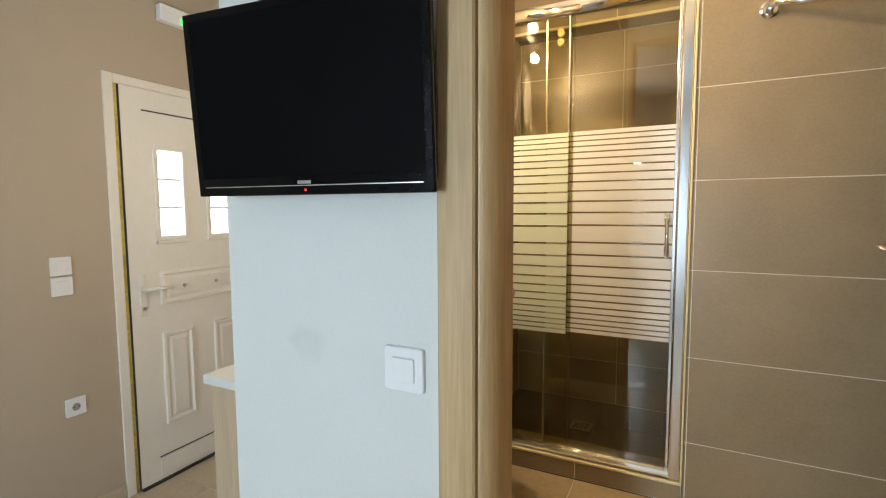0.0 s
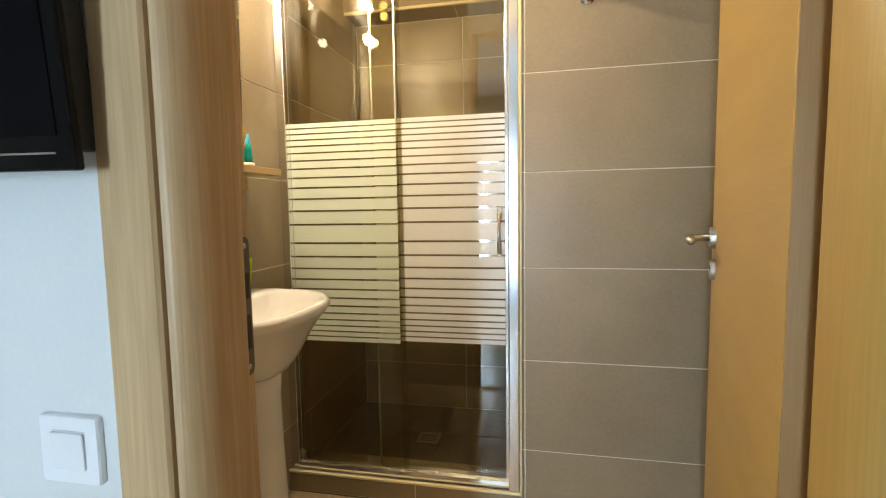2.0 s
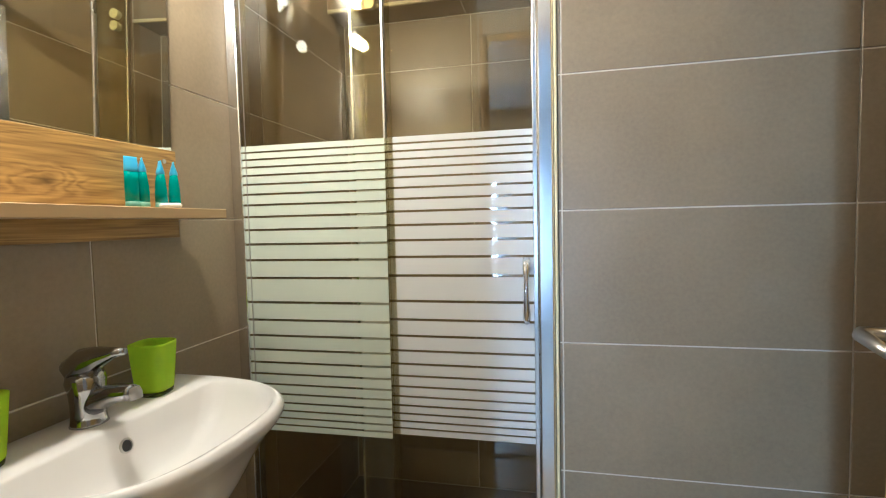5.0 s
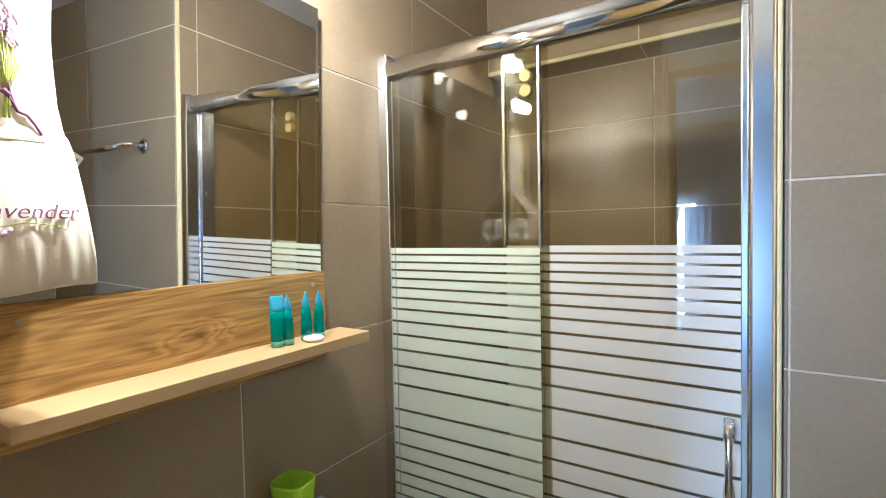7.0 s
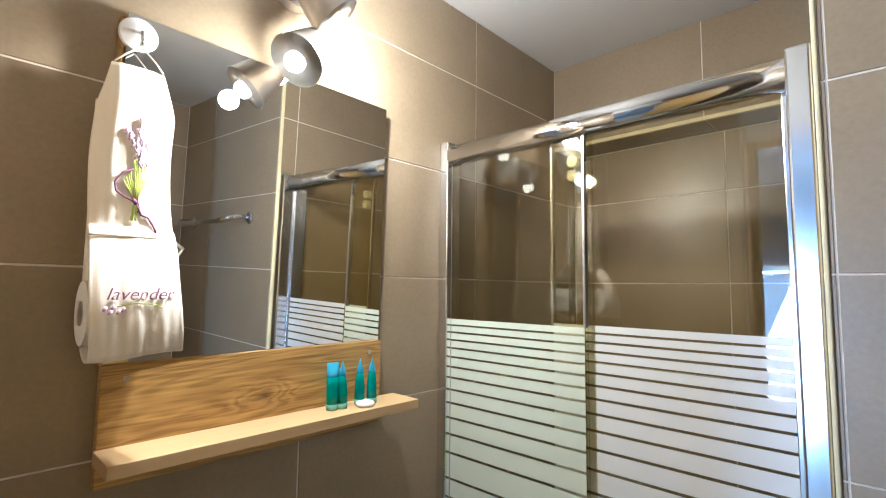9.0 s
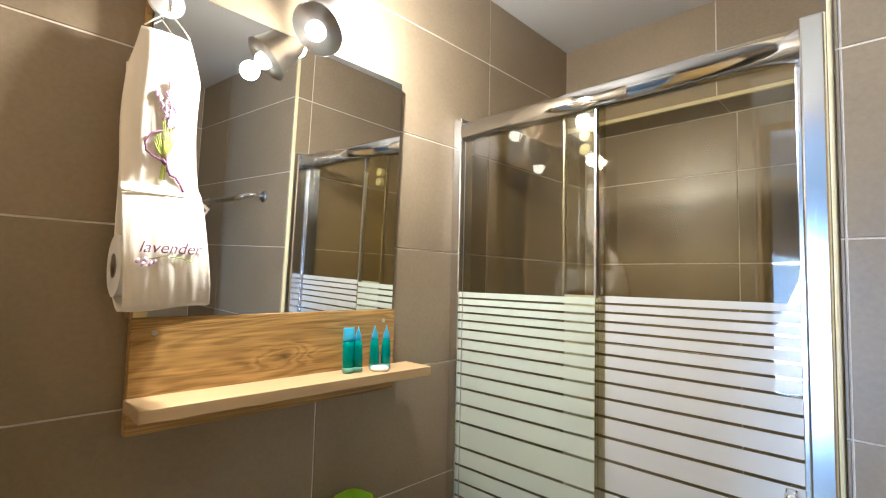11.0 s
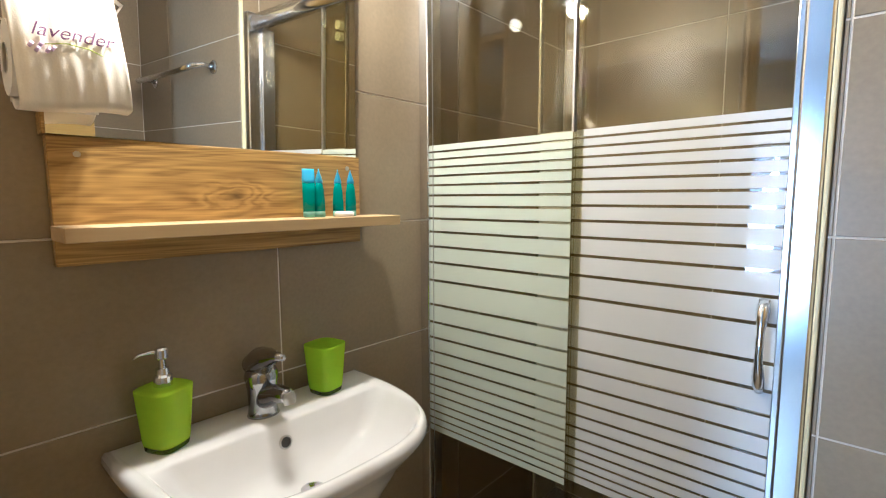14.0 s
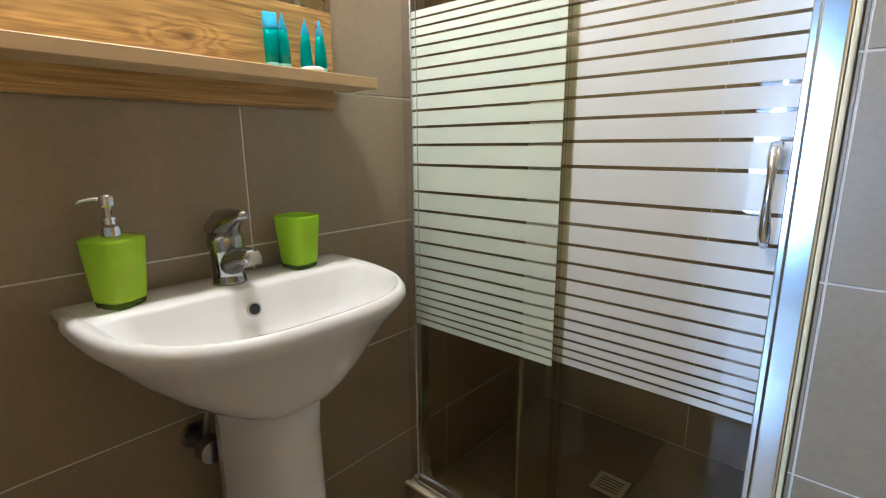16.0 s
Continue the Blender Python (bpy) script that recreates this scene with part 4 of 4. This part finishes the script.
part("badge", box(-0.014, 0.014, -0.0255, -0.0242, 0.020, 0.026), M_STEEL, tv, "small grey maker's badge")
part("standby_lamp", tube([(0.002, -0.0238, 0.009), (0.002, -0.0255, 0.009)], 0.0022, 10), M_REDLED, tv, "red standby lamp")
part("wall_bracket", box(-0.05, 0.05, 0.022, 0.049, 0.10, 0.22, 0.003), M_RUBBER, tv, "black wall bracket")


# ---- switches ----
def plate(name, at, turn, label, kind):
    ob = thing(name, at, label, "light switch" if kind != "socket" else "socket", turn=turn)
    w = 0.041
    part("frame_plate", loft([soft_square(w, w, 0, 44, 22), soft_square(w, w, 0.006, 44, 22), soft_square(w - 0.0012, w - 0.0012, 0.0085, 44, 22)]), M_PLASTIC, ob, "", pose(0, 0, 0, 90, 0, 0))
    if kind == "socket":
        part("well", loft([soft_square(0.020, 0.020, 0.0081, 30, 2), soft_square(0.020, 0.020, 0.0095, 30, 2), soft_square(0.018, 0.018, 0.0095, 30, 2), soft_square(0.017, 0.017, 0.0083, 30, 2)]), M_PLASTIC, ob, "round socket well", pose(0, 0, 0, 90, 0, 0))
        part("well_floor", tube([(0, -0.0080, 0), (0, -0.0086, 0)], 0.0172, 24), M_WELL, ob, "grey socket well floor")
        for s in (-1, 1):
            part("pin_hole", tube([(s * 0.0095, -0.0084, 0), (s * 0.0095, -0.0092, 0)], 0.0027, 10), M_RUBBER, ob)
    else:
        rk = part("rocker", box(-0.0225, 0.0225, -0.0115, -0.0075, -0.0225, 0.0225, 0.0012), M_PLASTIC, ob, "white rocker", pose(0, 0, 0, 3, 0, 0))
        # thin grey strips stand in for the rocker's shadow, on two sides only
        part("shadow_gap", box(0.0228, 0.0236, -0.0086, -0.0078, -0.020, 0.0236), M_STEEL, ob)
        part("shadow_gap", box(-0.0225, 0.0236, -0.0086, -0.0078, 0.0228, 0.0236), M_STEEL, ob)
    return ob


plate("light_switch", (-0.090, LY - 0.0005, 1.148), 0, "square white rocker switch on the white wall", "switch")
plate("light_switch", (LX + 0.0005, 1.373, 1.198), 90, "square white rocker switch on the beige wall", "switch")
plate("light_switch", (LX + 0.0005, 1.373, 1.107), 90, "square white rocker switch on the beige wall", "switch")
plate("wall_socket", (LX + 0.0005, 1.394, 0.550), 90, "round-well white socket on the beige wall", "socket")

# ---- entrance door ----
door = tagged(new("door_2"), "white panelled entrance door with two small windows", "door", kind="structure")
door.matrix_basis = pose(LX + 0.030, DOOR_Y0, 0)
DW = DOOR_Y1 - DOOR_Y0
for nm, b in (("frame", (-0.13, -0.020, -0.066, -0.021, 0, DOOR_T + 0.048)), ("frame", (-0.13, -0.020, DW + 0.021, DW + 0.066, 0, DOOR_T + 0.048)), ("frame", (-0.13, -0.020, -0.0205, DW + 0.0205, DOOR_T + 0.004, DOOR_T + 0.0475))):
    part(nm, box(*b, 0.003), M_PVC, door)
part("brush_seal", box(-0.050, -0.026, -0.0205, -0.0005, 0.005, DOOR_T + 0.003, 0.002), M_SEAL, door, "yellowed foam seal")
# added dark strip that draws the shadow beside the leaf's proud edge
part("edge_gasket", box(-0.0255, -0.0125, -0.0045, -0.0003, 0.012, DOOR_T, 0.001), M_RUBBER, door, "dark strip in place of the leaf edge's shadow")
w1, w2, wz0, wz1 = (0.168, 0.304), (0.466, 0.602), 1.309, 1.754
rects = [(0, DW, 0.012, wz0), (0, DW, wz1, DOOR_T), (0, w1[0], wz0, wz1), (w1[1], w2[0], wz0, wz1), (w2[1], DW, wz0, wz1)]
bm = bmesh.new()
for y0, y1, z0, z1 in rects:
    tmp = box(-0.060, -0.012, y0, y1, z0, z1)
    me = bpy.data.meshes.new("tmp")
    tmp.to_mesh(me)
    tmp.free()
    bm.from_mesh(me)
    bpy.data.meshes.remove(me)
part("leaf", bm, M_PVC, door, "white pvc leaf")


def raised(y0, y1, z0, z1, name):
    bm = bmesh.new()
    def ring(i, x):
        return [bm.verts.new((x, y0 + i, z0 + i)), bm.verts.new((x, y1 - i, z0 + i)), bm.verts.new((x, y1 - i, z1 - i)), bm.verts.new((x, y0 + i, z1 - i))]
    rs = [ring(0, -0.0118), ring(0.004, -0.002), ring(0.018, 0.0), ring(0.026, -0.0095), ring(0.034, -0.0095), ring(0.05, -0.003)]
    for a, b in zip(rs, rs[1:]):
        for k in range(4):
            bm.faces.new((a[k], a[(k + 1) % 4], b[(k + 1) % 4], b[k]))
    bm.faces.new(rs[-1])
    part(name, bm, M_PVC, door, "raised moulded panel")


raised(0.147, 0.328, 0.297, 0.798, "moulded_panel")
raised(0.457, 0.638, 0.297, 0.798, "moulded_panel")
raised(0.150, 0.622, 0.945, 1.127, "moulded_panel")
for y in (0.282, 0.480):
    part("stud", tube([(-0.004, y, 1.035), (0.006, y, 1.035)], [0.011, 0.008], 14), M_STEEL, door, "small dark stud")
for a, b in (w1, w2):
    pane = part("pane", box(-0.040, -0.036, a + 0.001, b - 0.001, wz0 + 0.001, wz1 - 0.001), M_PANE, door, "bright frosted pane")
    for z in (wz0 + (wz1 - wz0) / 3, wz0 + 2 * (wz1 - wz0) / 3):
        part("muntin", box(-0.0355, -0.022, a + 0.0015, b - 0.0015, z - 0.006, z + 0.006, 0.002), M_PVC, door)
    for b4 in ((a - 0.022, a, wz0 - 0.022, wz1 + 0.022), (b, b + 0.022, wz0 - 0.022, wz1 + 0.022), (a + 0.0005, b - 0.0005, wz0 - 0.022, wz0), (a + 0.0005, b - 0.0005, wz1, wz1 + 0.022)):
        part("moulding", box(-0.0118, -0.002, *b4, 0.003), M_PVC, door)
    part("sill", box(-0.0118, 0.006, a - 0.026, b + 0.026, wz0 - 0.040, wz0 - 0.0225, 0.003), M_PVC, door)
part("groove", box(-0.0119, -0.0100, 0.101, 0.68, 1.941, 1.948), M_RUBBER, door, "dark groove")
part("kick_plate", box(-0.0118, -0.004, 0.102, 0.68, 0.030, 0.132, 0.003), M_PVC, door)
part("kick_groove", box(-0.0118, -0.0098, 0.102, 0.68, 0.133, 0.139), M_RUBBER, door)
part("threshold", box(-0.070, 0.004, 0.0, DW, 0.001, 0.011), M_RUBBER, door, "black threshold seal")
part("handle_plate", box(-0.0118, -0.004, 0.040, 0.075, 0.905, 1.118, 0.003), M_PVC, door, "white handle plate")
part("lever_handle", tube([(-0.006, 0.058, 1.045), (0.035, 0.058, 1.045), (0.045, 0.070, 1.045), (0.046, 0.120, 1.043), (0.045, 0.182, 1.041)], [0.010, 0.010, 0.010, 0.009, 0.008], 14), M_PVC, door, "white lever handle", smooth=True)
part("lock_cylinder", tube([(-0.006, 0.058, 0.945), (0.006, 0.058, 0.945)], 0.010, 14), M_STEEL, door, "steel lock cylinder")

# emergency lamp over the door
em = thing("emergency_lamp", (LX, 1.98, 2.415), "white emergency lamp with green light above the door", "emergency lamp")
part("case", box(0.001, 0.045, -0.11, 0.11, 0, 0.085, 0.006), M_PLASTIC, em)
part("green_lens", box(0.0455, 0.050, 0.0, 0.045, 0.010, 0.043, 0.003), M_GREENLED, em, "glowing green lens")

# kitchenette cabinet behind the wall
cab = thing("kitchen_cabinet", (-0.985, 1.25, 0), "pale oak base cabinet with white worktop", "cabinet")
part("body", box(0.0, 0.375, 0.01, 1.40, 0.0, 0.888, 0.002), M_PALEWOOD, cab)
tagged(link("worktop", box(-0.995, -0.610, 1.235, 2.66, 0.8885, 0.92, 0.006), M_WHITE), "white laminate worktop with rounded front edge", "worktop")

# sheer curtain at the window
cur = thing("curtain", (-0.45, -2.42, 0.05), "sheer pale curtain gathered at the window", "curtain")
for s in (-1, 1):
    rows = []
    for i in range(25):
        z = 1.94 * i / 24
        inner = 0.21 if s > 0 else -0.17 + 0.44 * max(0.0, min(1.0, (1.83 - z) / 1.10))
        rows.append([(s * (0.72 - (0.72 - inner) * k / 40), s * 0.004 + 0.018 * math.sin(k * 1.15 + 0.3 * z), z) for k in range(41)])
    part("curtain_panel", loft(rows, closed=False, cap=False), M_CURTAIN, cur, smooth=True)
part("curtain_rod", tube([(-0.78, 0, 1.95), (0.78, 0, 1.95)], 0.009, 12), M_PVC, cur, "white curtain rod")

# ---- tiles ----
VS = cuts(BF + 0.004, BC, ROW0, PITCH)
lay_tiles(wall_west, (WX - E, 0, 0), (0, 1, 0), (0, 0, 1), cuts(DY, SY, 1.737, 0.6), VS, M_TILE)
lay_tiles(wall_towel, (0, TY + E, 0), (1, 0, 0), (0, 0, 1), cuts(SX, RX, 0.396, 0.6), VS, M_TILE)
lay_tiles(wall_towel, (SX + E, 0, 0), (0, -1, 0), (0, 0, 1), cuts(-SY, -TY - 0.012, -SYU, 0.6), VS, M_TILE)
lay_tiles(wall_back, (0, SY + E, 0), (1, 0, 0), (0, 0, 1), cuts(WX, SX, 0.06, 0.6), cuts(BF + 0.004, SOF, ROW0, PITCH), M_TILE)
lay_tiles(wall_bulk, (0, SYU + E, 0), (1, 0, 0), (0, 0, 1), cuts(WX, SX, 0.04, 0.6), cuts(SOF + 0.009, BC, ROW0, PITCH), M_TILE)
lay_tiles(wall_bulk, (0, 0, SOF + E), (1, 0, 0), (0, -1, 0), cuts(WX, SX, 0.04, 0.6), [-SY, -SYU - 0.010], M_TILE)
lay_tiles(wall_east, (RX + E, 0, 0), (0, -1, 0), (0, 0, 1), cuts(-TY, -DY, -TY, 0.6), VS, M_TILE)
lay_tiles(wall_door_l, (0, DY - E, 0), (-1, 0, 0), (0, 0, 1), cuts(-JL + 0.022, -WX, -JL, 0.6), VS, M_TILE)
lay_tiles(wall_door_r, (0, DY - E, 0), (-1, 0, 0), (0, 0, 1), cuts(-RX, -JR - 0.022, -RX, 0.6), VS, M_TILE)
lay_tiles(curb, (0, TY + E, 0), (1, 0, 0), (0, 0, 1), cuts(WX + 0.001, SX - 0.002, 0.0, 0.6), [BF + 0.002, BF + 0.071], M_TILE)
lay_tiles(floor_bath, (0, 0, BF - E), (1, 0, 0), (0, 1, 0), cuts(WX, RX, 0.0, 0.33), cuts(DY, TY, TY, 0.33), M_BATHFLOOR)
lay_tiles(floor_tray, (0, 0, BF + 0.002), (1, 0, 0), (0, 1, 0), cuts(WX, SX, 0.0, 0.30), cuts(2.256, SY, SY, 0.30), M_TRAY)
lay_tiles(floor_hall, (0, 0, -E), (1, 0, 0), (0, 1, 0), cuts(LX, 2.40, 0.0, 0.45), cuts(-2.50, 0.93, 0.93, 0.45), M_FLOOR)
lay_tiles(floor_hall, (0, 0, -E), (1, 0, 0), (0, 1, 0), cuts(LX, -0.61, 0.0, 0.45), cuts(0.9302, 3.20, 0.93, 0.45), M_FLOOR)
